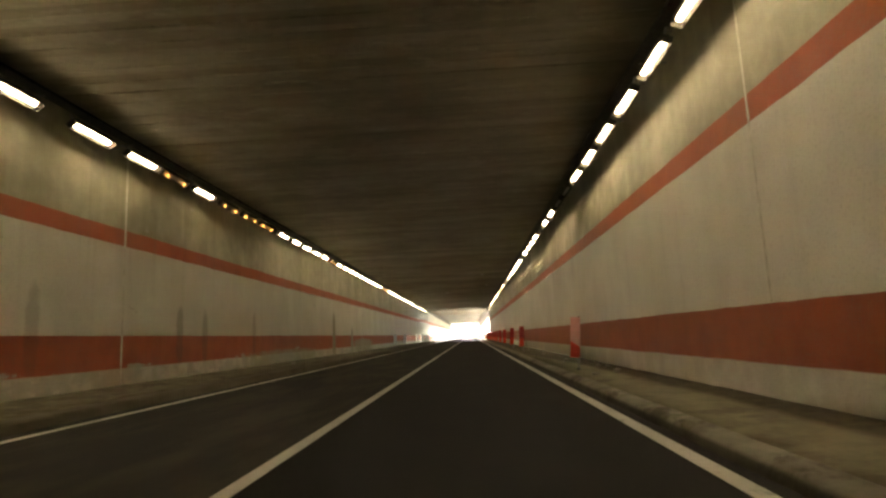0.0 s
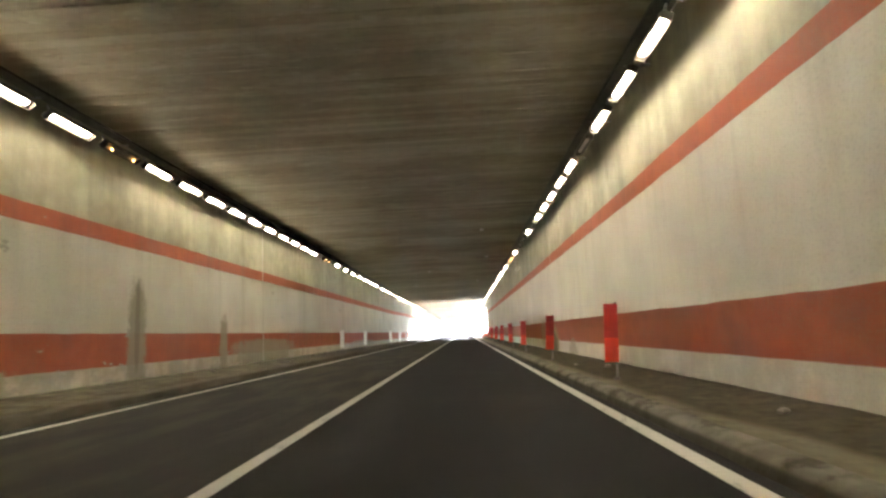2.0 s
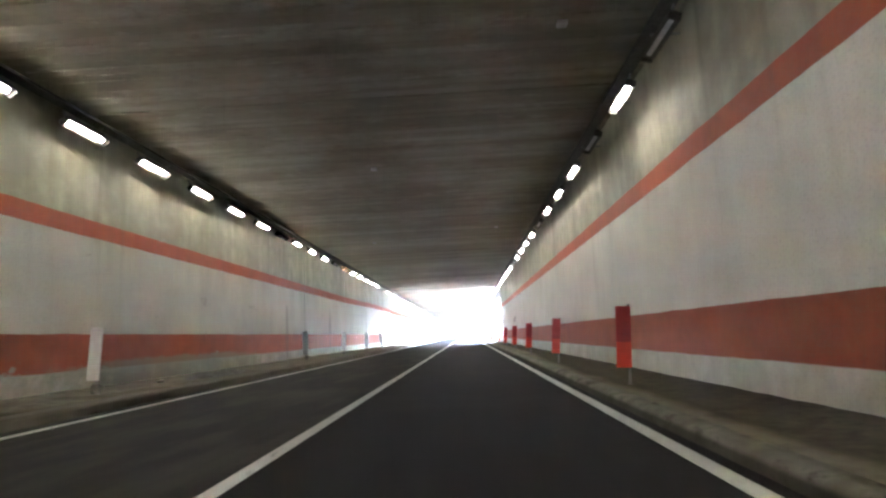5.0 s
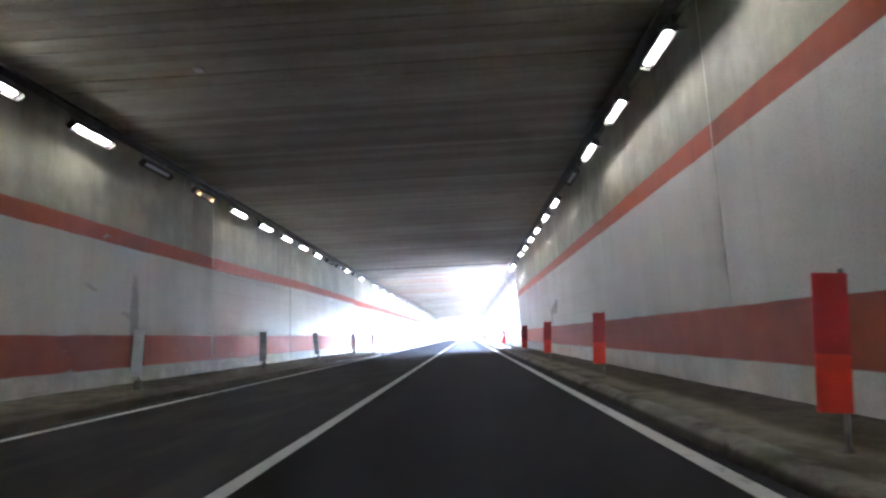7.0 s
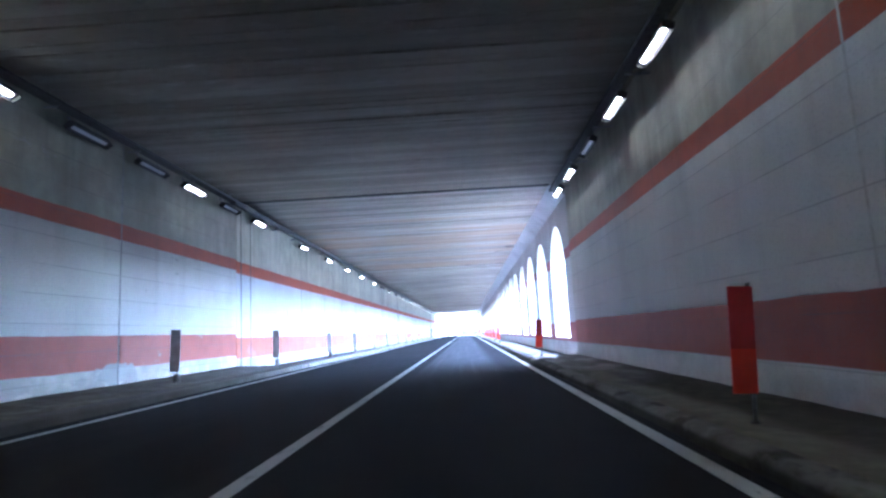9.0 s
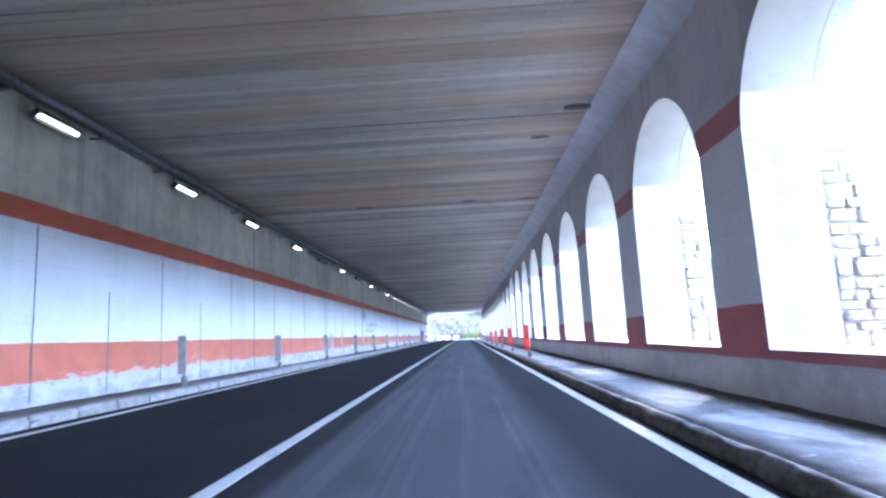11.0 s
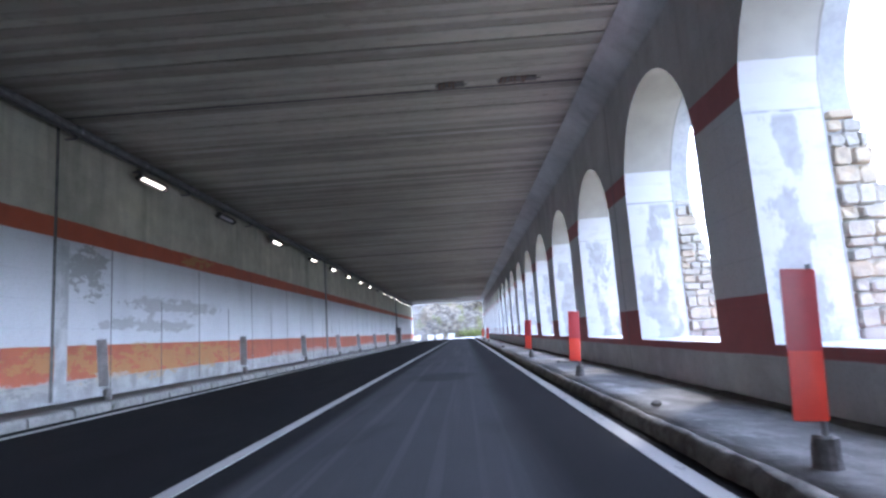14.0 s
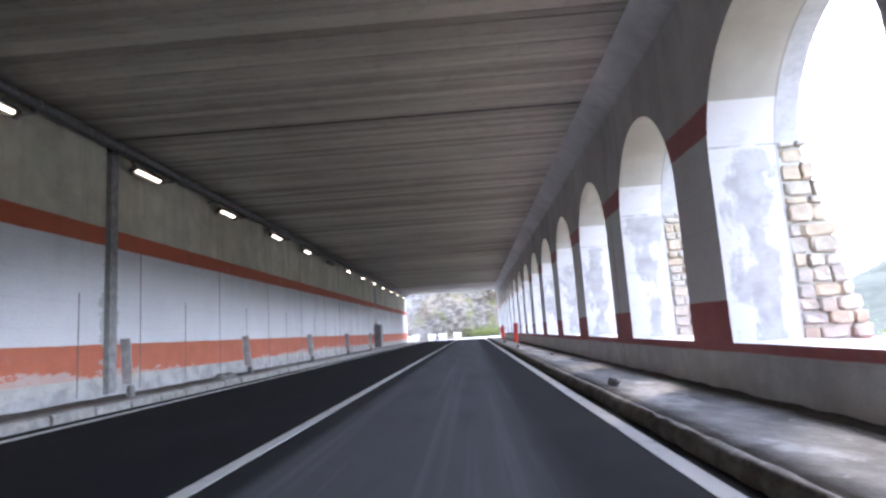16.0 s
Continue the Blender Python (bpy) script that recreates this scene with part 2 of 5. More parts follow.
def ceiling_material():
    """Board-marked slab: strips that differ in tone, damp and lime stains, soot in the closed part."""
    n = Nodes("ceiling_concrete")
    rnd = n.t.nodes.new("ShaderNodeNewGeometry").outputs["Random Per Island"]
    across = n.noise(1.0, 3, n.scaled(0.10, 1.1, 1))
    wide = n.noise(1.0, 3, n.scaled(0.07, 0.32, 1))
    big = n.noise(0.11, 4)
    mid = n.noise(1.1, 5, n.scaled(0.5, 1, 1))
    gallery = n.step(n.y, 116.9, 117.1)
    f = n.add(n.add(n.mul(rnd, 0.24), n.mul(across, 0.26)), n.add(n.mul(wide, 0.3), n.mul(mid, 0.22)))
    dark = n.mix(n.step(f, 0.34, 0.72), (0.27, 0.252, 0.2), (0.40, 0.375, 0.305))
    light = n.mix(n.step(f, 0.32, 0.72), (0.25, 0.237, 0.198), (0.5, 0.474, 0.402))
    damp = n.step(n.noise(0.55, 6, n.scaled(0.45, 1, 1), 0.6), 0.54, 0.66)
    dark = n.mix(n.mul(damp, 0.4), dark, (0.2, 0.186, 0.15))
    blotch = n.noise(0.35, 7, n.scaled(1, 1.6, 1), 0.68)
    sooty = n.math("SUBTRACT", 1.0, n.step(n.y, 74, 96))
    dark = n.mix(n.mul(sooty, n.add(0.12, n.mul(n.step(blotch, 0.42, 0.6), 0.35))), dark, (0.13, 0.118, 0.09))
    c = n.mix(gallery, dark, light)
    fleck = n.noise(6.5, 6, n.scaled(0.45, 1, 1), 0.7)
    c = n.mix(n.mul(n.step(fleck, 0.5, 0.68), 0.3), c, (0.13, 0.122, 0.1))
    c = n.mix(n.mul(n.step(n.noise(4.0, 6, n.scaled(0.3, 1, 1), 0.7), 0.56, 0.68), 0.25), c, (0.55, 0.53, 0.47))
    # last section paler: daylight bounced in from outside, put into the colour
    c = n.mix(n.mul(n.step(n.y, 242.4, 242.5), 0.75), c, (0.62, 0.61, 0.58))
    c = n.mix(n.mul(n.step(big, 0.5, 0.66), 0.28), c, (0.11, 0.10, 0.08))
    # gallery ceiling darker towards the left wall, with a ragged edge
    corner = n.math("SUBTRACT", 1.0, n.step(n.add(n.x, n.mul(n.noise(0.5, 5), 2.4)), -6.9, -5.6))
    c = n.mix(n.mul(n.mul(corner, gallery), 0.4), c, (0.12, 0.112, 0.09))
    rust = n.mul(n.mul(n.step(n.noise(0.5, 3, n.scaled(0.25, 1.0, 1)), 0.46, 0.62), n.step(n.y, 118, 123)), n.math("SUBTRACT", 1.0, n.step(n.y, 142.05, 142.2)))
    brown = n.mul(n.step(n.add(n.y, n.mul(mid, 1.5)), 137.5, 140), n.math("SUBTRACT", 1.0, n.step(n.y, 142.05, 142.2)))
    c = n.mix(n.mul(brown, 0.45), c, n.mix(mid, (0.24, 0.19, 0.135), (0.4, 0.31, 0.21)))
    c = n.mix(n.mul(rust, 0.5), c, (0.45, 0.32, 0.19))
    pale = n.mul(n.step(n.math("FRACT", n.mul(rnd, 7.31)), 0.93, 0.96), n.step(n.noise(0.25, 4, n.scaled(1, 0.1, 1)), 0.42, 0.6))
    c = n.mix(n.mul(pale, 0.4), c, n.mix(gallery, (0.42, 0.40, 0.34), (0.62, 0.61, 0.57)))
    n.bump(n.add(n.noise(9, 3), n.mul(across, 1.0)), 0.3, 0.01)
    return n.done(c, 0.85, 0.0, 0.25)


M_CEILING = ceiling_material()


def asphalt_material():
    """Rolled asphalt: polished wheel tracks, a darker verge, patched seams and grit."""
    n = Nodes("asphalt")
    grit = n.noise(160, 2)
    mid = n.noise(1.4, 5, n.scaled(1, 0.25, 1))
    drag = n.noise(1.0, 3, n.scaled(5.0, 0.05, 1))
    big = n.noise(0.25, 3)
    c = n.mix(n.step(grit, 0.3, 0.75), (0.009, 0.009, 0.010), (0.026, 0.026, 0.027))
    lane = n.mul(n.step(n.x, -1.55, -1.35), n.math("SUBTRACT", 1.0, n.step(n.x, 0.55, 1.15)))
    worn = n.mul(lane, n.step(n.y, 108, 122))
    c = n.mix(n.mul(worn, 0.6), c, (0.095, 0.095, 0.098))
    c = n.mix(n.mul(n.mul(n.step(drag, 0.5, 0.68), worn), 0.5), c, (0.10, 0.10, 0.10))
    c = n.mix(n.mul(n.step(mid, 0.5, 0.75), 0.35), c, (0.03, 0.03, 0.03))
    c = n.mix(n.mul(n.step(big, 0.52, 0.7), 0.15), c, (0.045, 0.043, 0.04))
    dusty = n.mul(n.math("SUBTRACT", 1.0, n.step(n.x, -1.95, -1.8)), n.math("SUBTRACT", 1.0, n.step(n.y, 85, 112)))
    c = n.mix(n.mul(dusty, n.add(0.15, n.mul(n.step(mid, 0.4, 0.65), 0.45))), c, (0.06, 0.056, 0.045))
    fresh = n.mul(n.math("SUBTRACT", 1.0, n.step(n.x, -1.95, -1.8)), n.step(n.y, 104, 124))
    c = n.mix(n.mul(fresh, 0.6), c, (0.008, 0.008, 0.009))
    oil = n.add(n.math("POWER", n.mul(n.add(n.x, 0.2), 1 / 0.8), 2.0), n.math("POWER", n.mul(n.add(n.y, -169.8), 1 / 1.5), 2.0))
    oil = n.math("SUBTRACT", 1.0, n.step(n.add(oil, n.mul(n.math("SUBTRACT", n.noise(1.5, 5), 0.5), 3.0)), 0.5, 1.1))
    c = n.mix(n.mul(oil, 0.35), c, (0.012, 0.012, 0.013))
    n.bump(grit, 0.5, 0.004)
    return n.done(c, n.add(0.8, n.mul(mid, 0.2)), 0.0, 0.07)


M_ASPHALT = asphalt_material()


def line_material():
    n = Nodes("road_paint")
    wear = n.noise(6, 6, n.scaled(1, 0.35, 1), 0.65)
    grit = n.noise(120, 2)
    c = n.mix(n.step(n.add(n.mul(wear, 0.8), n.mul(grit, 0.2)), 0.56, 0.66), (0.42, 0.415, 0.385), (0.16, 0.157, 0.147))
    n.bump(grit, 0.3, 0.003)
    return n.done(c, 0.6)


M_LINE = line_material()


def walkway_material():
    """Worn concrete walkway: earthy dust in the closed part, pale flaked screed further on."""
    n = Nodes("walkway_concrete")
    mid = n.noise(2.0, 6, None, 0.62)
    fine = n.noise(40, 3)
    patch = n.noise(0.8, 5, n.scaled(1, 0.5, 1))
    pale = n.mix(n.step(mid, 0.35, 0.65), (0.17, 0.166, 0.156), (0.25, 0.245, 0.232))
    pale = n.mix(n.mul(n.step(patch, 0.52, 0.58), 0.75), pale, (0.4, 0.395, 0.38))
    pale = n.mix(n.mul(n.step(n.noise(2.3, 6, None, 0.65), 0.53, 0.6), 0.6), pale, (0.14, 0.136, 0.127))
    clod = n.noise(4.5, 8, None, 0.7)
    pale = n.mix(n.mul(n.step(n.noise(11, 6, None, 0.7), 0.5, 0.62), 0.25), pale, (0.13, 0.126, 0.118))
    pale = n.mix(n.mul(n.step(n.noise(7, 4), 0.66, 0.7), 0.7), pale, (0.45, 0.445, 0.43))
    pale = n.mix(n.mul(n.step(clod, 0.5, 0.64), 0.25), pale, (0.36, 0.355, 0.34))
    # darker towards the foot of the arcade wall
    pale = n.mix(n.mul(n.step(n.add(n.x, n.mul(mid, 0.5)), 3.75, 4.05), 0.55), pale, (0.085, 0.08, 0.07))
    pale = n.mix(n.mul(n.step(n.noise(3.1, 8, None, 0.72), 0.52, 0.64), 0.4), pale, (0.13, 0.126, 0.118))
    earth = n.mix(n.step(n.add(n.mul(mid, 0.5), n.mul(clod, 0.5)), 0.38, 0.62), (0.075, 0.068, 0.047), (0.15, 0.138, 0.10))
    # right-hand earth lightened: headlight glow put into its colour
    earth = n.mix(n.mul(n.step(n.x, 0, 1), 0.6), earth, n.mix(clod, (0.11, 0.10, 0.072), (0.24, 0.222, 0.165)))
    reach = n.add(n.mul(n.step(n.y, 16, 30), 0.75), n.mul(n.step(n.add(n.y, n.mul(patch, 10)), 76, 86), -0.35))
    heap = n.step(n.add(n.add(n.x, reach), n.add(n.mul(clod, 0.5), n.mul(patch, 0.5))), 3.65, 3.95)
    earth = n.mix(n.mul(heap, 0.88), earth, n.mix(n.step(clod, 0.35, 0.65), (0.022, 0.018, 0.011), (0.052, 0.044, 0.028)))
    earth = n.mix(n.mul(n.step(n.noise(0.7, 6, None, 0.6), 0.54, 0.62), 0.5), earth, (0.05, 0.045, 0.036))
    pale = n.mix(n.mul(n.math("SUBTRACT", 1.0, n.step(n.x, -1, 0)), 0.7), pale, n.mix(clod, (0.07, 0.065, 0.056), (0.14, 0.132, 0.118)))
    c = n.mix(n.step(n.add(n.y, n.mul(patch, 8)), 110, 120), earth, pale)
    n.bump(n.add(n.add(mid, n.mul(clod, 0.6)), n.mul(fine, 0.4)), 0.7, 0.03)
    return n.done(c, 0.95, 0.0, 0.12)


M_WALKWAY = walkway_material()


def kerb_material():
    n = Nodes("kerb_concrete")
    mid = n.noise(3.0, 5, n.scaled(1, 0.4, 1))
    big = n.noise(0.5, 3)
    c = n.mix(n.step(mid, 0.32, 0.68), (0.085, 0.077, 0.064), (0.17, 0.155, 0.13))
    c = n.mix(n.mul(n.step(big, 0.5, 0.65), 0.55), c, (0.1, 0.095, 0.085))
    bare = n.mul(n.step(n.x, 0, 1), n.math("SUBTRACT", 1.0, n.step(n.y, 112, 118)))
    c = n.mix(n.mul(bare, 0.45), c, n.mix(mid, (0.16, 0.155, 0.13), (0.30, 0.29, 0.25)))
    wet = n.mul(n.math("SUBTRACT", 1.0, n.step(n.x, 0, 1)), n.math("SUBTRACT", 1.0, n.step(n.y, 108, 120)))
    c = n.mix(n.mul(wet, 0.6), c, (0.085, 0.08, 0.06))
    mud = n.math("SUBTRACT", 1.0, n.step(n.add(n.y, n.mul(big, 10)), 108, 124))
    c = n.mix(n.mul(mud, n.mul(n.step(n.noise(1.6, 6, None, 0.65), 0.42, 0.66), 0.7)), c, (0.10, 0.092, 0.07))
    out = n.step(n.y, 114, 120)
    c = n.mix(n.mul(out, 0.85), c, n.mix(n.step(n.noise(6, 5, None, 0.65), 0.4, 0.62), (0.22, 0.212, 0.192), (0.3, 0.291, 0.268)))
    clod = n.noise(1.3, 7, n.scaled(1, 0.7, 1), 0.7)
    crumbled = n.mul(n.step(n.x, 0, 1), out)
    c = n.mix(n.mul(crumbled, 0.8), c, n.mix(n.step(n.noise(5, 7, None, 0.7), 0.38, 0.64), (0.085, 0.075, 0.062), (0.2, 0.185, 0.16)))
    c = n.mix(n.mul(n.mul(bare, n.step(clod, 0.5, 0.6)), 0.75), c, (0.035, 0.031, 0.021))
    c = n.mix(n.mul(n.mul(bare, n.step(n.noise(2.1, 6, None, 0.65), 0.54, 0.64)), 0.5), c, (0.085, 0.09, 0.045))
    # kerb face darker towards the road
    c = n.mix(n.mul(n.mul(bare, n.math("SUBTRACT", 1.0, n.step(n.z, 0.03, 0.08))), 0.8), c, (0.03, 0.028, 0.022))
    n.bump(n.add(n.add(mid, clod), n.mul(n.noise(14, 4), 0.4)), 0.8, 0.03)
    return n.done(c, 0.95, 0.0, 0.12)


M_KERB = kerb_material()
M_SOIL = plain("damp_soil", (0.05, 0.046, 0.038), (0.1, 0.092, 0.078), 9, 0.95, 0, 0.8)
M_RED = plain("red_reflector_sheet", (0.52, 0.032, 0.036), (0.44, 0.027, 0.03), 5, 0.35, 0, 0.1, 0.6)
# lower sheet is a separate red; its brightness carries the headlight glow
M_RED_LOW = plain("headlit_red_reflector_sheet", (0.84, 0.066, 0.032), (0.76, 0.055, 0.027), 5, 0.3, 0, 0.1, 0.6)
# pink is headlight glare on the red sheet, put into the colour
M_PINK = plain("headlight_pink_sheet", (0.75, 0.42, 0.42), (0.68, 0.33, 0.33), 5, 0.4, 0, 0.1)
M_GREY_PANEL = plain("weathered_white_sheet", (0.60, 0.60, 0.60), (0.42, 0.42, 0.41), 5, 0.5, 0, 0.2)
# lit copy of the pale panels: headlight return put into the white
M_WHITE_PANEL = plain("white_sheet", (0.86, 0.86, 0.86), (0.78, 0.78, 0.78), 5, 0.4, 0, 0.1)
M_STEEL = plain("galvanised_steel", (0.34, 0.34, 0.34), (0.22, 0.22, 0.22), 9, 0.45, 0.7, 0.2)
M_DARK = plain("dark_dusty_plastic", (0.06, 0.06, 0.058), (0.11, 0.107, 0.1), 12, 0.6, 0, 0.2)
M_PIPE = plain("dusty_grey_pipe", (0.10, 0.10, 0.10), (0.19, 0.19, 0.185), 7, 0.55, 0, 0.2)
M_FOOT = plain("rough_concrete_foot", (0.13, 0.122, 0.112), (0.24, 0.228, 0.21), 14, 0.9, 0, 0.8)
M_JOINT = plain("dark_joint", (0.10, 0.10, 0.095), (0.17, 0.165, 0.155), 6, 0.9, 0, 0.5)
M_FAINT = plain("faint_joint", (0.2, 0.2, 0.195), (0.32, 0.32, 0.31), 6, 0.9, 0, 0.4)
M_PATCH = plain("grey_repair_mortar", (0.36, 0.36, 0.355), (0.56, 0.56, 0.555), 2.5, 0.9, 0, 0.5)
M_FILLER = plain("pale_joint_filler", (0.44, 0.43, 0.39), (0.6, 0.59, 0.54), 6, 0.9, 0, 0.5)
M_FACING = plain("grey_facing_concrete", (0.3, 0.31, 0.315), (0.42, 0.425, 0.43), 1.6, 0.85, 0, 0.4)
M_MORTAR = plain("lime_mortar", (0.34, 0.325, 0.28), (0.48, 0.46, 0.4), 8, 0.95, 0, 0.8)
# near-white tone of the road bend: sunlight on asphalt, put into the colour
M_SUNLIT_BEND = plain("sunlit_bend_asphalt", (0.62, 0.61, 0.57), (0.74, 0.73, 0.7), 4, 0.9, 0, 0.6)
M_BARRIER = plain("weathered_block_concrete", (0.4, 0.39, 0.36), (0.52, 0.51, 0.48), 4, 0.9, 0, 0.6)
M_CABINET = plain("grey_cabinet_paint", (0.16, 0.165, 0.17), (0.24, 0.24, 0.245), 6, 0.5, 0.2, 0.2)
M_RUST = plain("rusted_steel", (0.12, 0.05, 0.025), (0.2, 0.1, 0.05), 18, 0.9, 0.1, 0.6)
M_OFF = plain("unlit_diffuser", (0.74, 0.75, 0.77), (0.82, 0.83, 0.85), 6, 0.2, 0, 0.05, 0.6)
# darker than M_OFF, so the tube ends light up less of it
M_DEAD = plain("dark_diffuser", (0.12, 0.12, 0.12), (0.2, 0.2, 0.2), 6, 0.4, 0, 0.05, 0.4)
M_BARK = plain("bark", (0.1, 0.075, 0.05), (0.18, 0.14, 0.1), 14, 0.95, 0, 0.8)


def glow(name, colour, strength):
    n = Nodes(name)
    n.out.inputs["Emission Color"].default_value = (*colour, 1)
    n.out.inputs["Emission Strength"].default_value = strength
    return n.done((0.8, 0.8, 0.78), 0.4)


M_LIT = glow("lit_diffuser", (1.0, 0.91, 0.70), LAMP_GLOW)
M_EMBER = glow("tube_end", (1.0, 0.5, 0.16), 0.08)


def stone_material(name, tones, scale=5.0):
    n = Nodes(name)
    rnd = n.t.nodes.new("ShaderNodeObjectInfo").outputs["Random"]
    isl = n.t.nodes.new("ShaderNodeNewGeometry").outputs["Random Per Island"]
    f = n.math("FRACT", n.add(rnd, isl))
    mid = n.noise(scale, 6, None, 0.65)
    c = n.mix(n.step(f, 0.2, 0.45), tones[0], tones[1])
    c = n.mix(n.step(f, 0.55, 0.8), c, tones[2])
    c = n.mix(n.mul(n.step(mid, 0.4, 0.7), 0.6), c, tones[3])
    n.bump(n.add(mid, n.mul(n.noise(scale * 6, 3), 0.4)), 0.9, 0.03)
    return n.done(c, 0.92, 0.0, 0.25)


M_STONE = stone_material("masonry_stone", ((0.47, 0.43, 0.35), (0.42, 0.40, 0.35), (0.48, 0.40, 0.29), (0.27, 0.255, 0.22)))


def rock_material():
    n = Nodes("rock_face")
    big = n.noise(0.18, 6, None, 0.62)
    mid = n.noise(0.9, 8, n.scaled(1, 1, 1.6), 0.68)
    fine = n.noise(7, 4)
    crack = n.t.nodes.new("ShaderNodeTexVoronoi")
    crack.feature = "DISTANCE_TO_EDGE"
    n.link(n.scaled(0.9, 0.9, 1.5), crack.inputs["Vector"])
    crack.inputs["Scale"].default_value = 0.7
    c = n.mix(n.step(mid, 0.35, 0.66), (0.075, 0.065, 0.05), (0.22, 0.195, 0.155))
    c = n.mix(n.mul(n.step(big, 0.45, 0.62), 0.7), c, (0.24, 0.19, 0.13))
    c = n.mix(n.mul(n.math("SUBTRACT", 1.0, n.step(crack.outputs[0], 0.0, 0.07)), 0.6), c, (0.06, 0.055, 0.05))
    c = n.mix(n.mul(n.step(n.noise(0.35, 5), 0.56, 0.66), 0.6), c, (0.12, 0.125, 0.035))
    pale = n.math("SUBTRACT", 1.0, n.step(n.add(n.x, n.mul(big, 14)), -7, 3))
    c = n.mix(n.mul(pale, 0.6), c, n.mix(mid, (0.16, 0.16, 0.155), (0.42, 0.415, 0.40)))
    n.bump(n.add(mid, n.mul(fine, 0.35)), 1.0, 0.25)
    return n.done(c, 0.95, 0.0, 0.2)


M_ROCK = rock_material()


def ground_material():
    n = Nodes("mountain_ground")
    big = n.noise(0.02, 6)
    mid = n.noise(0.35, 6, None, 0.6)
    c = n.mix(n.step(mid, 0.35, 0.65), (0.07, 0.095, 0.03), (0.20, 0.19, 0.085))
    c = n.mix(n.mul(n.step(big, 0.46, 0.58), 0.8), c, n.mix(mid, (0.2, 0.19, 0.17), (0.33, 0.31, 0.28)))
    away = n.t.nodes.new("ShaderNodeVectorMath")
    away.operation = "DISTANCE"
    n.link(n.scaled(1, 0, 0), away.inputs[0])
    away.inputs[1].default_value = (0, 0, 0)
    # pale strip by the arcade, added to bounce light up into the reveals
    bench = n.math("SUBTRACT", 1.0, n.step(n.add(n.x, n.mul(mid, 5)), 9.5, 12.5))
    c = n.mix(n.mul(bench, 0.8), c, n.mix(n.noise(3, 5), (0.30, 0.27, 0.22), (0.48, 0.45, 0.4)))
    woods = n.mix(n.step(n.add(n.mul(n.noise(0.05, 5), 0.5), n.mul(n.noise(0.45, 6, None, 0.65), 0.5)), 0.38, 0.62), (0.018, 0.026, 0.016), (0.05, 0.06, 0.038))
    c = n.mix(n.step(n.add(away.outputs["Value"], n.mul(big, 60)), 60, 150), c, woods)
    n.bump(mid, 0.8, 0.3)
    return n.done(c, 0.95, 0.0, 0.2)


M_GROUND = ground_material()


def leaf_material(name, a, b):
    n = Nodes(name)
    isl = n.t.nodes.new("ShaderNodeNewGeometry").outputs["Random Per Island"]
    return n.done(n.mix(isl, a, b), 0.6, 0.0, 0.3)


M_LEAF = leaf_material("shrub_leaf", (0.07, 0.11, 0.02), (0.22, 0.24, 0.05))
M_GRASS = leaf_material("dry_grass_blade", (0.12, 0.15, 0.04), (0.32, 0.30, 0.12))

# ---- mesh helpers ----


def to_object(name, bm, materials, parent=None, label=""):
    me = bpy.data.meshes.new(name)
    bm.to_mesh(me)
    bm.free()
    for m in materials if isinstance(materials, (list, tuple)) else (materials,):
        me.materials.append(m)
    ob = new(name, me)
    if parent:
        ob.parent = parent
    if label:
        ob["label"] = label
    return ob


def part(name, bm, material, parent, label=""):
    return to_object(name, bm, material, parent, label)


def add_box(bm, x0, x1, y0, y1, z0, z1, bevel=0.0):
    vs = [bm.verts.new((x, y, z)) for x in (x0, x1) for y in (y0, y1) for z in (z0, z1)]
    fs = [bm.faces.new([vs[i] for i in f]) for f in ((0, 1, 3, 2), (4, 6, 7, 5), (0, 4, 5, 1), (2, 3, 7, 6), (0, 2, 6, 4), (1, 5, 7, 3))]
    if bevel:
        edges = list({e for f in fs for e in f.edges})
        bmesh.ops.bevel(bm, geom=edges, offset=bevel, segments=2, affect="EDGES", profile=0.5)
    return vs


def add_loft(bm, rings, closed=True, caps=True):
    """Skin a list of rings of points, all of one length."""
    vs = [[bm.verts.new(p) for p in r] for r in rings]
    k = len(vs[0])
    for a, b in zip(vs, vs[1:]):
        for i in range(k if closed else k - 1):
            j = (i + 1) % k
            bm.faces.new((a[i], a[j], b[j], b[i]))
    if caps and closed:
        bm.faces.new(vs[0][::-1])
        bm.faces.new(vs[-1])
    return vs


def add_tube(bm, points, radius, sides=10):
    rings = []
    for i, p in enumerate(points):
        p = Vector(p)
        d = (Vector(points[min(i + 1, len(points) - 1)]) - Vector(points[max(i - 1, 0)])).normalized()
        u = d.orthogonal().normalized()
        v = d.cross(u)
        rings.append([p + radius * (math.cos(a) * u + math.sin(a) * v) for a in (2 * math.pi * k / sides for k in range(sides))])
    add_loft(bm, rings)


def empty(name, label, category, group="", at=(0, 0, 0)):
    ob = tagged(new(name), label, category, group)
    ob.empty_display_size = 0.1
    ob.location = at
    return ob


def structure(name, bm, materials, label, category):
    bmesh.ops.recalc_face_normals(bm, faces=bm.faces)
    return tagged(to_object(name, bm, materials), label, category, kind="structure")


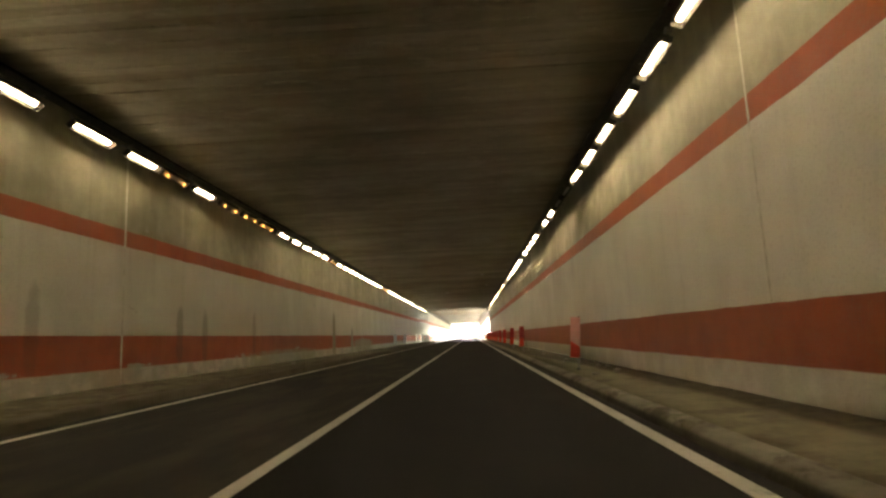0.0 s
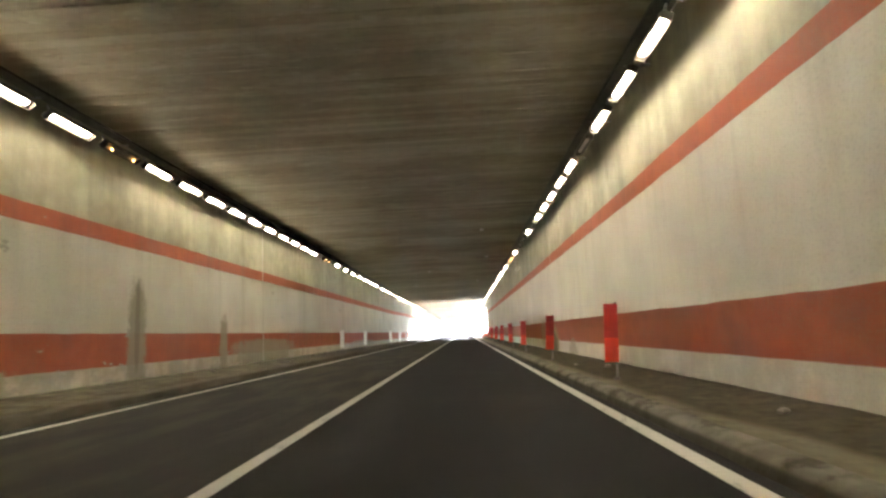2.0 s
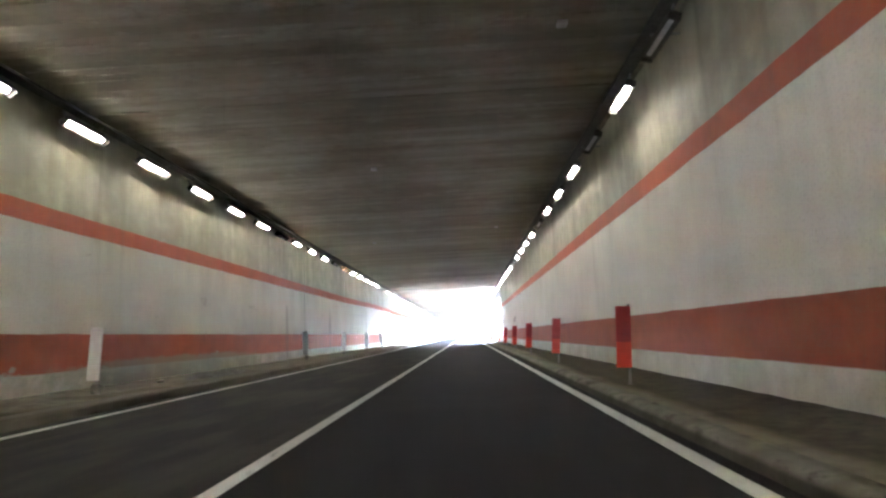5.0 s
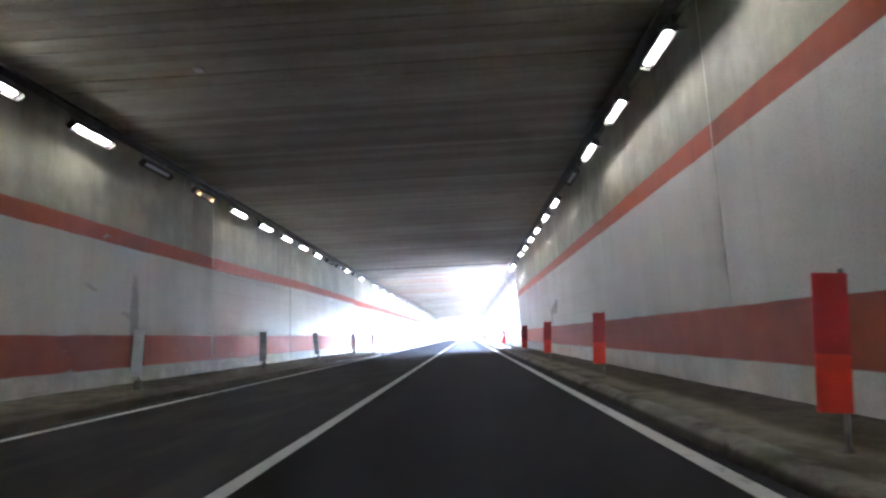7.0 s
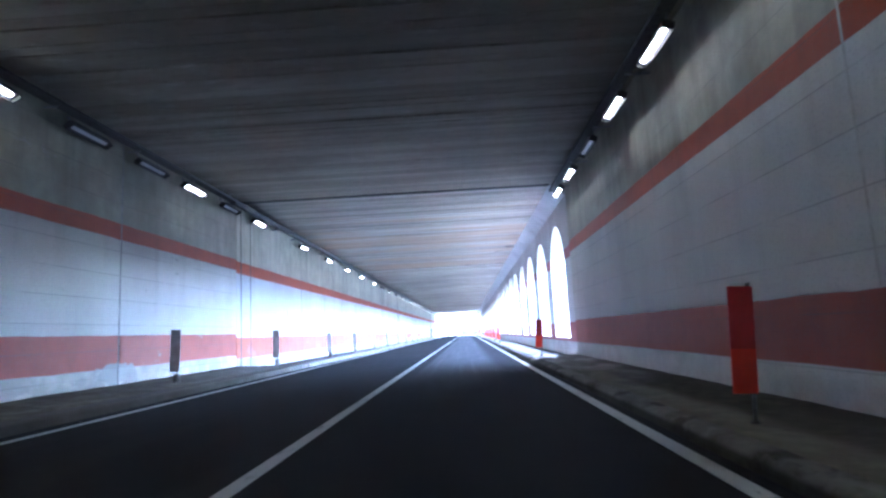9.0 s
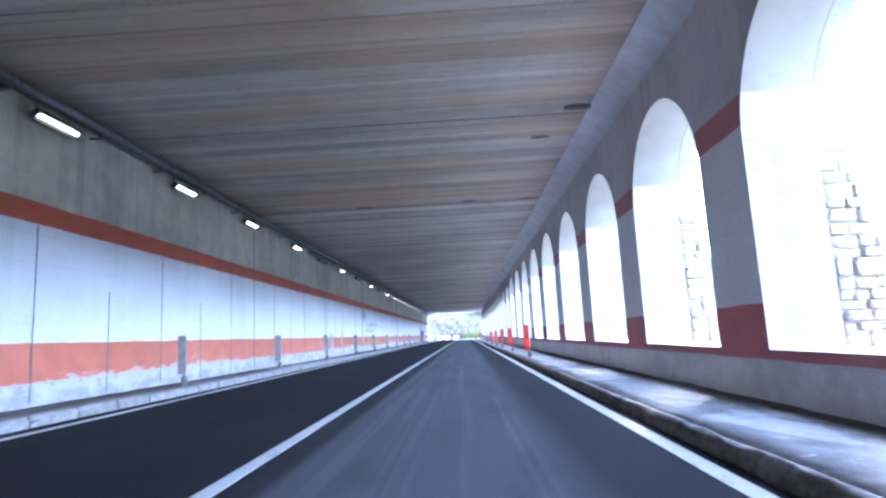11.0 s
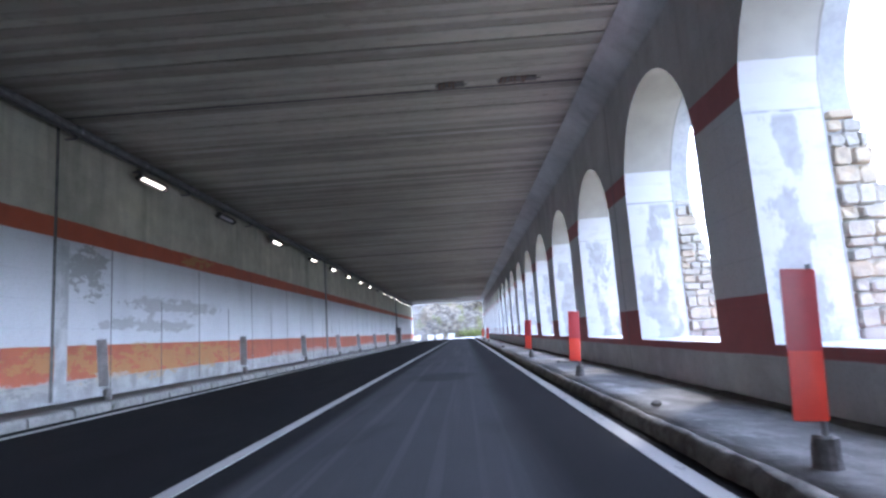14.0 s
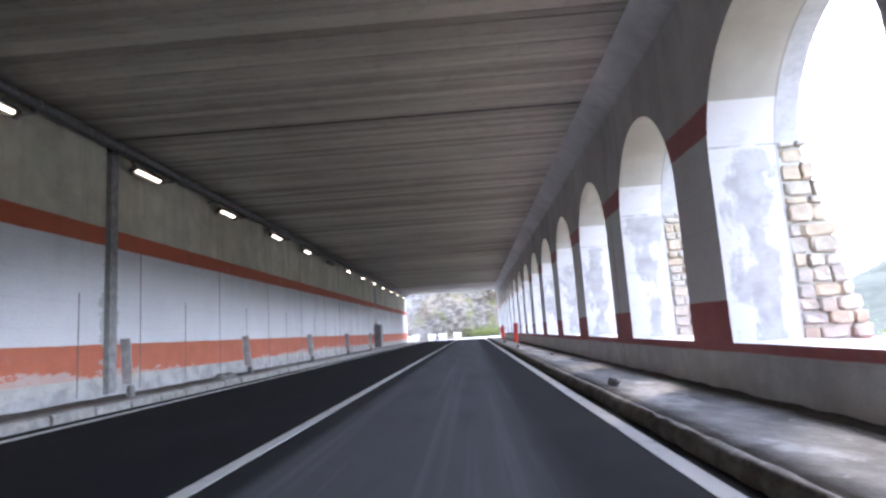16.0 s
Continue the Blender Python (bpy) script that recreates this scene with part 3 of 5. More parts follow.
def slab_along(section, y0, y1, step=0.0, wobble=0.0, seed=0):
    """A closed section in x and z, drawn along y; wobble wears its edges."""
    rng = random.Random(seed)
    bm = bmesh.new()
    n = max(1, int((y1 - y0) / step)) if step else 1
    rings = []
    for i in range(n + 1):
        y = y0 + (y1 - y0) * i / n
        rings.append([(x + rng.uniform(-w, w) * wobble, y, z + rng.uniform(-w, w) * wobble) for x, z, w in section])
    add_loft(bm, rings)
    if wobble and step < 0.6:
        for f in bm.faces:
            f.smooth = len(f.verts) == 4
        for e in bm.edges:
            if len(e.link_faces) == 2 and e.calc_face_angle(0) > 0.3:
                e.smooth = False
    return bm


# ---- the road ----
def build_road():
    xs = [-6.4, -5.6, -3.7, -1.9, -0.5, 0.9, 1.9, 2.3]
    bm = bmesh.new()
    section = [(x, road_z(x), 0) for x in xs] + [(x, -0.6, 0) for x in reversed(xs)]
    bm = slab_along(section, Y_BACK, Y_END + 6)
    structure("road", bm, M_ASPHALT, "dark worn asphalt carriageway through the gallery", "road")
    for i, (x, w) in enumerate(zip(LINES, (0.12, 0.15, 0.17))):
        a, b = x - w / 2, x + w / 2
        section = [(a, road_z(a) + 0.005, 0), (b, road_z(b) + 0.005, 0), (b, road_z(b) - 0.02, 0), (a, road_z(a) - 0.02, 0)]
        structure("road_line", slab_along(section, Y_BACK, Y_END + 4), M_LINE, "worn white painted line on the asphalt", "road marking")


build_road()


KERB = []


def build_walkways():
    # right: kerb and raised walk, the same height all along
    section = [(2.115, -0.5, 0), (2.118, 0.0, 1), (2.13, 0.05, 1), (2.16, 0.088, 1), (2.215, 0.11, 1), (2.36, 0.121, 0.5), (2.36, -0.5, 0)]
    structure("kerb", slab_along(section, Y_BACK, Y_JOINT, 0.45, 0.007, 1), M_KERB, "worn grey concrete kerb beside the lane", "kerb")
    section = [(2.085, -0.5, 0), (2.088, 0.0, 1), (2.1, 0.05, 1), (2.122, 0.09, 1), (2.15, 0.113, 1), (2.2, 0.118, 0.5), (2.202, -0.5, 0)]
    structure("kerb", slab_along(section, Y_JOINT, Y_END + 1, 0.22, 0.017, 2), M_KERB, "dark brownish concrete kerb with a broken edge", "kerb")
    section = [(2.36, 0.118, 0.5), (2.9, 0.115, 1), (3.4, 0.12, 1), (X_RIGHT + 0.02, 0.14, 0.5), (X_RIGHT + 0.02, -0.5, 0), (2.36, -0.5, 0)]
    structure("pavement", slab_along(section, Y_BACK, Y_JOINT, 0.5, 0.014, 3), M_WALKWAY, "earthy dusty walkway beside the closed wall", "walkway")
    section = [(2.202, 0.113, 0.4), (2.6, 0.095, 1), (3.2, 0.055, 1), (X_RIGHT + 0.02, 0.01, 0.5), (X_RIGHT + 0.02, -0.5, 0), (2.202, -0.5, 0)]
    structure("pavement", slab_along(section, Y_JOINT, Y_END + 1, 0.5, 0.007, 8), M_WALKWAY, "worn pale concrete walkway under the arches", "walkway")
    rng = random.Random(14)
    bm = bmesh.new()
    rings = []
    y = Y_JOINT + 0.1
    while y < Y_END:
        w, h = rng.uniform(0.12, 0.3), rng.uniform(0.02, 0.05)
        rings.append([(X_RIGHT + 0.01, y, -0.05), (X_RIGHT + 0.01, y, 0.015 + h), (X_RIGHT - 0.5 * w, y, 0.015 + 0.7 * h), (X_RIGHT - w, y, 0.012), (X_RIGHT - w, y, -0.05)])
        y += rng.uniform(0.3, 0.6)
    add_loft(bm, rings)
    structure("soil_strip", bm, M_SOIL, "dark soil gathered along the foot of the arcade", "soil")
    # left
    section = [(-5.98, -0.4, 0), (-5.98, 0.23, 1), (-6.005, 0.265, 1), (-6.26, 0.275, 0.6), (-6.28, -0.4, 0)]
    structure("kerb", slab_along(section, Y_BACK, Y_JOINT, 0.9, 0.008, 4), M_KERB, "worn grey concrete kerb beside the lane", "kerb")
    core = [(-6.0, -0.4, 0), (-6.0, 0.2, 0), (-6.26, 0.24, 0), (-6.28, -0.4, 0)]
    KERB.append(structure("kerb", slab_along(core, Y_JOINT, Y_END + 1), M_SOIL, "row of worn concrete kerbstones beside the lane", "kerb"))
    section = [(-6.28, 0.27, 0.5), (-7.0, 0.28, 1), (-7.7, 0.3, 1), (X_LEFT - 0.02, 0.32, 0.7), (X_LEFT - 0.02, -0.4, 0), (-6.28, -0.4, 0)]
    structure("pavement", slab_along(section, Y_BACK, Y_JOINT, 0.5, 0.014, 6), M_WALKWAY, "dusty concrete walkway strewn with earth", "walkway")
    section = [(-6.28, 0.2, 0.5), (-7.0, 0.14, 1), (-7.7, 0.12, 1), (X_LEFT - 0.02, 0.13, 0.7), (X_LEFT - 0.02, -0.4, 0), (-6.28, -0.4, 0)]
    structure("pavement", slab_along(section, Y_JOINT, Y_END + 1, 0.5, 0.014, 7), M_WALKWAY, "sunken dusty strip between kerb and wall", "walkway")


build_walkways()

# ---- walls and ceiling ----


def build_walls():
    bm = bmesh.new()
    add_box(bm, X_LEFT - 0.6, X_LEFT, Y_BACK, Y_JOINT, -0.4, Z_TOP + 0.3)
    structure("wall_left_closed", bm, M_WALL_LEFT, "stained concrete wall with two red painted stripes", "wall")
    bm = bmesh.new()
    add_box(bm, X_LEFT - 0.6, X_LEFT, Y_JOINT + 0.03, Y_END, -0.4, Z_TOP + 0.3)
    left = structure("wall_left_gallery", bm, M_WALL_GALLERY, "white painted concrete wall with two orange stripes", "wall")
    bm = bmesh.new()
    add_box(bm, X_RIGHT, X_RIGHT + 0.7, Y_BACK, Y_JOINT, -0.4, Z_TOP + 0.3)
    right = structure("wall_right_closed", bm, M_WALL_RIGHT, "pale painted concrete wall with two red stripes", "wall")
    # unseen cap, added where the tunnel really runs on
    bm = bmesh.new()
    add_box(bm, X_LEFT - 0.6, X_RIGHT + 0.7, Y_BACK - 0.5, Y_BACK, -0.6, Z_TOP + 0.6)
    structure("wall_back", bm, M_MORTAR, "unseen plain wall added to cap the tunnel behind", "wall")
    return left, right


WALL_GALLERY, WALL_RIGHT = build_walls()


def build_arcade():
    """The outer wall: a round-headed opening in each bay, over a parapet."""
    inner, outer = X_RIGHT, REVEAL
    half = (BAY - PIER) / 2
    arc = [math.pi * i / 24 for i in range(25)]
    for k in range(-3, 25):
        ya = BAY0 + BAY * k + PIER
        mid, yb = ya + half, ya + 2 * half
        y0, y1 = (Y_JOINT + 0.03 if k == -3 else ya - PIER / 2), (yb + PIER / 2 if k < 24 else Y_END)
        if k == 24:
            ya = yb = mid = None
        bm = bmesh.new()
        SPRING = 3.42 if k <= 1 else 3.54 if k <= 6 else 3.21
        top = Z_TOP + 0.3
        if ya is None:
            add_box(bm, inner, 5.15, y0, Y_END, -0.5, top)
            structure("wall_arcade", bm, M_ARCADE, "solid end of the outer gallery wall", "wall")
            continue
        curve = [(ya, SILL), (ya, SPRING)] + [(mid - half * math.cos(a), SPRING + half * math.sin(a)) for a in arc[1:-1]] + [(yb, SPRING), (yb, SILL)]

        def ring(x, grow=0.0):
            pts = []
            for y, z in curve:
                s = 0 if not grow else grow
                pts.append((x, y + (s if y > mid else -s), z + (s if z > SPRING else 0)))
            return pts

        def face_with_hole(x):
            front = [bm.verts.new(p) for p in ring(x)]
            frame_pts = []
            for (_, y, z) in ring(x):
                if z <= SPRING and y < mid:
                    frame_pts.append((x, y0, z))
                elif z <= SPRING:
                    frame_pts.append((x, y1, z))
                else:
                    f = (y - ya) / (yb - ya)
                    frame_pts.append((x, y0 + f * (y1 - y0), top))
            frame_v = [bm.verts.new(p) for p in frame_pts]
            for i in range(len(front) - 1):
                if i == 1:
                    c = bm.verts.new((x, y0, top))
                    bm.faces.new((front[i], front[i + 1], frame_v[i + 1], c, frame_v[i]))
                elif i == len(front) - 3:
                    c = bm.verts.new((x, y1, top))
                    bm.faces.new((front[i], front[i + 1], frame_v[i + 1], c, frame_v[i]))
                else:
                    bm.faces.new((front[i], front[i + 1], frame_v[i + 1], frame_v[i]))
            low = [bm.verts.new(p) for p in ((x, y0, -0.5), (x, y1, -0.5))]
            bm.faces.new((frame_v[0], front[0], front[-1], frame_v[-1], low[1], low[0]))
            return front

        a = face_with_hole(inner)
        b = face_with_hole(outer)
        for i in range(len(a) - 1):
            f = bm.faces.new((a[i], a[i + 1], b[i + 1], b[i]))
            f.material_index = 1
            f.smooth = 1 < i < len(a) - 3
        f = bm.faces.new((a[-1], a[0], b[0], b[-1]))
        f.material_index = 2
        for y in (y0, y1):
            vs = [bm.verts.new(p) for p in ((inner, y, -0.5), (outer, y, -0.5), (outer, y, top), (inner, y, top))]
            bm.faces.new(vs)
        # outer facing ring, a little wider than the opening
        o0, o1 = ring(outer + 0.004, 0.05), ring(5.16, 0.05)
        upper = [i for i, p in enumerate(o0) if p[2] >= SPRING]
        p0 = [bm.verts.new(o0[i]) for i in upper]
        p1 = [bm.verts.new(o1[i]) for i in upper]
        q1 = [bm.verts.new((5.16, y0 + (y1 - y0) * j / (len(upper) - 1), top)) for j in range(len(upper))]
        for i in range(len(upper) - 1):
            f = bm.faces.new((p0[i], p0[i + 1], p1[i + 1], p1[i]))
            f.material_index = 3
            f.smooth = True
            bm.faces.new((p1[i], p1[i + 1], q1[i + 1], q1[i]))
        for side, (y_in, y_out) in ((0, (ya - 0.03, y0)), (1, (yb + 0.03, y1))):
            vs = [bm.verts.new(p) for p in ((5.16, y_in, 3.1), (5.16, y_out, 3.1), (5.16, y_out, top), (5.16, y_in, SPRING))]
            bm.faces.new(vs)
            vs = [bm.verts.new(p) for p in ((outer, y_in, 3.1), (5.16, y_in, 3.1), (5.16, y_in, SPRING), (outer, y_in, SPRING))]
            f = bm.faces.new(vs)
            f.material_index = 3
        add_box(bm, outer + 0.004, 5.85, y0 + 0.002, y1 - 0.002, -0.5, SILL - 0.05)
        for e in bm.edges:
            if len(e.link_faces) != 2 or e.link_faces[0].material_index != e.link_faces[1].material_index or e.calc_face_angle(0) > 0.5:
                e.smooth = False
        structure("wall_arcade", bm, [M_ARCADE, M_REVEAL, M_SILL, M_FACING], "outer gallery wall with a round arched opening", "wall")


build_arcade()


def build_ceiling():
    rng = random.Random(11)
    bm = bmesh.new()
    y = Y_BACK
    while y < Y_END:
        w = rng.choice((0.19, 0.22, 0.24, 0.26)) if y > Y_JOINT else rng.choice((0.22, 0.26, 0.3))
        e = min(y + w, Y_JOINT if y < Y_JOINT else Y_END)
        drop = rng.uniform(-0.009, 0.009) if rng.random() < 0.8 else rng.uniform(-0.02, 0.02)
        vs = [bm.verts.new(p) for p in ((X_LEFT, y + 0.008, Z_TOP + drop), (X_RIGHT, y + 0.008, Z_TOP + drop), (X_RIGHT, e - 0.008, Z_TOP + drop + rng.uniform(-0.006, 0.006)), (X_LEFT, e - 0.008, Z_TOP + drop))]
        up = [bm.verts.new((v.co.x, v.co.y, Z_TOP + 0.05)) for v in vs]
        bm.faces.new(vs[::-1])
        for i in range(4):
            j = (i + 1) % 4
            bm.faces.new((vs[i], vs[j], up[j], up[i]))
        y = e
    add_box(bm, X_LEFT - 0.6, 5.6, Y_BACK, Y_END, Z_TOP + 0.04, Z_TOP + 0.9)
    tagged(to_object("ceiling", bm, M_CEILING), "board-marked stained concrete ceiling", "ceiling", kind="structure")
    # haunch between ceiling and outer wall, deeper ribs at the joints
    bm = slab_along([(3.30, Z_TOP - 0.02, 0), (X_RIGHT - 0.003, 5.88, 0), (X_RIGHT - 0.003, Z_TOP - 0.02, 0)], Y_JOINT + 0.05, Y_END)
    structure("haunch", bm, M_ARCADE, "sloping concrete haunch under the ceiling", "haunch")
    for y, d, w in ((Y_JOINT, 0.06, 0.16), (142.1, 0.02, 0.05), (167.0, 0.02, 0.05), (191.9, 0.02, 0.06), (216.8, 0.02, 0.05), (242.5, 0.03, 0.1)):
        bm = bmesh.new()
        add_box(bm, X_LEFT + 0.01, X_RIGHT - 0.56, y - w / 2, y + w / 2, Z_TOP - d, Z_TOP + 0.03, 0.01)
        structure("ceiling_joint", bm, M_DARK, "dark joint across the concrete ceiling", "joint")


build_ceiling()


def build_joints():
    """Expansion joints and sawn grooves on the walls."""
    def strip(x, y, w, z0, z1, thick=0.006):
        bm = bmesh.new()
        add_box(bm, x - thick, x + thick, y - w / 2, y + w / 2, z0, z1)
        return bm

    for y, w, m in ((14.3, 0.07, M_FILLER), (45.6, 0.07, M_FILLER), (82.6, 0.06, M_JOINT), (92.7, 0.035, M_FILLER), (101.2, 0.06, M_JOINT), (109.8, 0.04, M_FAINT), (117.45, 0.09, M_JOINT)):
        structure("wall_joint", strip(X_LEFT, y, w, 0.3, Z_TOP - 0.01), m, "pale filled joint in the concrete wall" if m is M_FILLER else "dark vertical joint in the concrete wall", "joint")
    for y, w in ((118.42, 0.07), (142.4, 0.06), (167.1, 0.10), (192.0, 0.2), (216.7, 0.08), (241.7, 0.08)):
        structure("wall_joint", strip(X_LEFT, y, w, 0.18, Z_TOP - 0.01), M_JOINT, "dark vertical joint in the painted wall", "joint")
    for y, w, top, m in ((167.38, 0.4, 3.66, M_PATCH), (192.25, 0.3, Z_TOP - 0.01, M_FAINT)):
        structure("wall_repair", strip(X_LEFT, y, w, 0.18, top, 0.003), m, "grey mortar strip repaired beside a wall joint", "repair")
    for y, w in ((8.3, 0.05), (46.1, 0.045), (53.7, 0.03), (82.6, 0.028), (101.6, 0.035)):
        structure("wall_joint", strip(X_RIGHT, y, w, 1.36, Z_TOP - 0.01, 0.003), M_FILLER, "thin pale filled joint in the concrete wall", "joint")
    for k in range(2, 25, 5):
        y = BAY0 + BAY * k + PIER / 2 + 0.2
        structure("pier_joint", strip(X_RIGHT, y, 0.026, 0.03, 5.86, 0.003), M_FAINT, "grey vertical joint in the pier", "joint")
    i = 0
    y = 123.1
    while y < Y_END - 1:
        if min(abs(y - j) for j in (142.4, 167.1, 191.7, 216.7, 241.7)) > 0.5:
            part("groove", strip(X_LEFT, y, 0.035, 0.2, 3.66 if i % 2 else 2.5, 0.004), M_JOINT, WALL_GALLERY)
        y += 2.425
        i += 1


build_joints()

# ---- tunnel lamps ----


def capsule_ring(length, width, z, sides=8):
    pts = []
    for s, c in ((1, length / 2 - width / 2), (-1, -length / 2 + width / 2)):
        for i in range(sides + 1):
            a = math.pi * i / sides - math.pi / 2 + (0 if s > 0 else math.pi)
            pts.append((-math.sin(a) * width / 2, c + math.cos(a) * width / 2, z))
    return pts


def make_lamp(lit, ember):
    lamp = empty("tunnel_lamp", "lit white tube lamp under the ceiling edge" if lit else "unlit grey tube lamp under the ceiling edge", "lamp", "tunnel lamps")
    bm = bmesh.new()
    add_loft(bm, [capsule_ring(1.12, 0.076, -0.036), capsule_ring(1.18, 0.088, -0.026), capsule_ring(1.18, 0.088, 0.0)])
    bmesh.ops.recalc_face_normals(bm, faces=bm.faces)
    diffuser = part("diffuser", bm, M_LIT if lit else M_DEAD if ember else M_OFF, lamp)
    bm = bmesh.new()
    add_loft(bm, [capsule_ring(1.40, 0.18, -0.018), capsule_ring(1.40, 0.18, 0.06), capsule_ring(1.26, 0.11, 0.10)])
    bmesh.ops.recalc_face_normals(bm, faces=bm.faces)
    housing = part("housing", bm, M_DARK, lamp, "dark dusty housing")
    bm = bmesh.new()
    add_box(bm, -0.106, -0.093, -0.70, 0.70, -0.07, 0.05, 0.004)
    part("skirt", bm, M_DARK, lamp, "dark metal skirt on the wall side")
    for y in (-0.685, 0.685):
        bm = bmesh.new()
        add_box(bm, -0.092, 0.082, y - 0.012, y + 0.012, -0.085, 0.05, 0.004)
        part("end_plate", bm, M_DARK, lamp, "dark metal end plate")
    for y in (-0.5, 0.5):
        bm = bmesh.new()
        add_box(bm, -0.02, 0.02, y - 0.02, y + 0.02, 0.09, 0.3, 0.004)
        part("bracket", bm, M_STEEL, housing, "short steel bracket")
    if ember:
        for y in (-0.45, 0.45):
            bm = bmesh.new()
            bmesh.ops.create_uvsphere(bm, u_segments=8, v_segments=6, radius=0.022, matrix=Matrix.Translation((0, y, -0.1)))
            part("tube_end", bm, M_EMBER, diffuser, "faintly glowing orange tube end")
    return lamp


def build_lamps():
    master = {"on": make_lamp(True, False), "off": make_lamp(False, False), "ember": make_lamp(False, True)}
    left = [(-6.3 + 1.83 * i, "on") for i in range(10)]
    left += [(12.45, "on"), (14.4, "on"), (16.0, "ember"), (17.8, "on"), (19.7, "ember"), (21.5, "ember"), (23.3, "ember")]
    left += [(25.55 + 1.83 * i, "on") for i in range(5)] + [(34.7, "ember")] + [(36.45 + 1.83 * i, "on") for i in range(10)] + [(55.9, "ember")]
    left += [(58.9 + 2.76 * i, "on") for i in range(7)] + [(78.0, "off"), (80.3, "on"), (83.0, "on"), (85.8, "on"), (88.5, "off"), (91.3, "ember"), (94.1, "on"), (96.9, "on"), (99.7, "on"), (102.4, "on"), (105.2, "on"), (108.0, "off"), (110.6, "off"), (113.0, "on"), (115.7, "off")]
    left += [(118.6, "on"), (125.0, "on"), (130.4, "on"), (135.9, "on"), (141.3, "on"), (147.5, "on"), (152.7, "off"), (158.2, "on"), (164.0, "off"), (170.5, "on"), (175.6, "off"), (181.4, "on"), (188.0, "on"), (193.2, "on"), (198.3, "on"), (203.5, "on"), (208.3, "on"), (213.4, "off"), (218.5, "on"), (223.8, "on"), (229.1, "on"), (234.5, "on"), (239.9, "on"), (245.3, "on"), (250.7, "on")]
    right = [(-6.4 + 1.85 * i, "on") for i in range(14)] + [(19.5, "off"), (21.3, "off")]
    right += [(23.1, "on"), (24.95, "on"), (26.7, "off"), (28.5, "on"), (30.4, "on"), (32.2, "on"), (34.1, "on"), (35.9, "off"), (37.8, "on"), (39.6, "on"), (41.5, "on"), (43.3, "on"), (45.2, "on"), (47.2, "off"), (48.8, "on"), (51.0, "off"), (53.0, "off"), (56.1, "on"), (59.0, "ember"), (61.6, "off"), (64.0, "on"), (66.8, "off")]
    right += [(69.4 + 2.74 * i, "off" if i == 3 else "on") for i in range(8)] + [(91.1, "off"), (94.5, "on"), (97.2, "on"), (100.0, "on"), (102.6, "on"), (105.3, "on"), (108.0, "on"), (110.7, "off"), (113.3, "on"), (115.6, "on")]
    for side, x, z in ((left, -7.99, 5.8), (right, 3.36, 5.68)):
        for y, state in side:
            copy_thing(master[state], pose(x, y, z if y < 120 or side is right else 5.74, 0, -LAMP_TILT[side is right], 180 if side is right else 0))
    for m in master.values():
        for o in (*m.children_recursive, m):
            bpy.data.objects.remove(o)


build_lamps()


def build_conduits():
    # cable trays of the closed part
    for x, z, side in ((-7.99, 6.08, -1), (3.36, 5.96, 1)):
        tray = empty("cable_tray", "dark dusty cable tray above the lamps", "cable tray", "", (0, 0, 0))
        bm = slab_along([(x - 0.13, z, 0), (x + 0.13, z, 0), (x + 0.13, z + 0.06, 0), (x + 0.12, z + 0.06, 0), (x + 0.12, z + 0.012, 0), (x - 0.12, z + 0.012, 0), (x - 0.12, z + 0.06, 0), (x - 0.13, z + 0.06, 0)], Y_BACK + 0.2, Y_JOINT - 0.2)
        part("tray", bm, M_DARK, tray)
        for i in range(3):
            bm = bmesh.new()
            add_tube(bm, [(x - 0.07 + 0.07 * i, Y_BACK + 0.3, z + 0.035), (x - 0.07 + 0.07 * i, Y_JOINT - 0.3, z + 0.035)], 0.022, 6)
            part("cable", bm, M_PIPE, tray, "dusty grey cable")
        y = Y_BACK + 2
        while y < Y_JOINT:
            bm = bmesh.new()
            a, b = sorted((x, X_LEFT - 0.002 if side < 0 else X_RIGHT + 0.002))
            add_box(bm, a, b, y - 0.02, y + 0.02, z - 0.035, z - 0.002)
            part("bracket", bm, M_STEEL, tray)
            y += 3.0
    for y in (114.9, 115.5, 116.1, 117.9, 118.6, 119.3):
        ob = empty("hanger_rod", "short bent steel hanger rod above the conduit", "hanger", "hanger rods")
        bm = bmesh.new()
        add_tube(bm, [(-7.93, y, 6.06), (-7.92, y, 6.2), (-7.9, y + 0.03, Z_TOP + 0.01)], 0.014, 6)
        part("rod", bm, M_STEEL, ob)
    pipe = empty("conduit_pipe", "thick dusty grey pipe along the ceiling corner", "pipe")
    bm = bmesh.new()
    add_tube(bm, [(-8.02, Y_JOINT - 1.0, 6.12), (-8.02, Y_END - 0.3, 6.12)], 0.12, 14)
    part("tube", bm, M_PIPE, pipe)
    bm = bmesh.new()
    add_tube(bm, [(-7.86, Y_JOINT - 1.0, 5.98), (-7.86, Y_END - 0.3, 5.98)], 0.03, 8)
    part("cable", bm, M_DARK, pipe)
    y = Y_JOINT + 1.2
    while y < Y_END - 1:
        bm = bmesh.new()
        add_tube(bm, [(-8.02, y - 0.03, 6.12), (-8.02, y + 0.03, 6.12)], 0.14, 14)
        add_box(bm, X_LEFT - 0.002, -8.02, y - 0.025, y + 0.025, 5.93, 5.97)
        part("clamp", bm, M_STEEL, pipe)
        y += 2.73


build_conduits()

# ---- marker posts ----


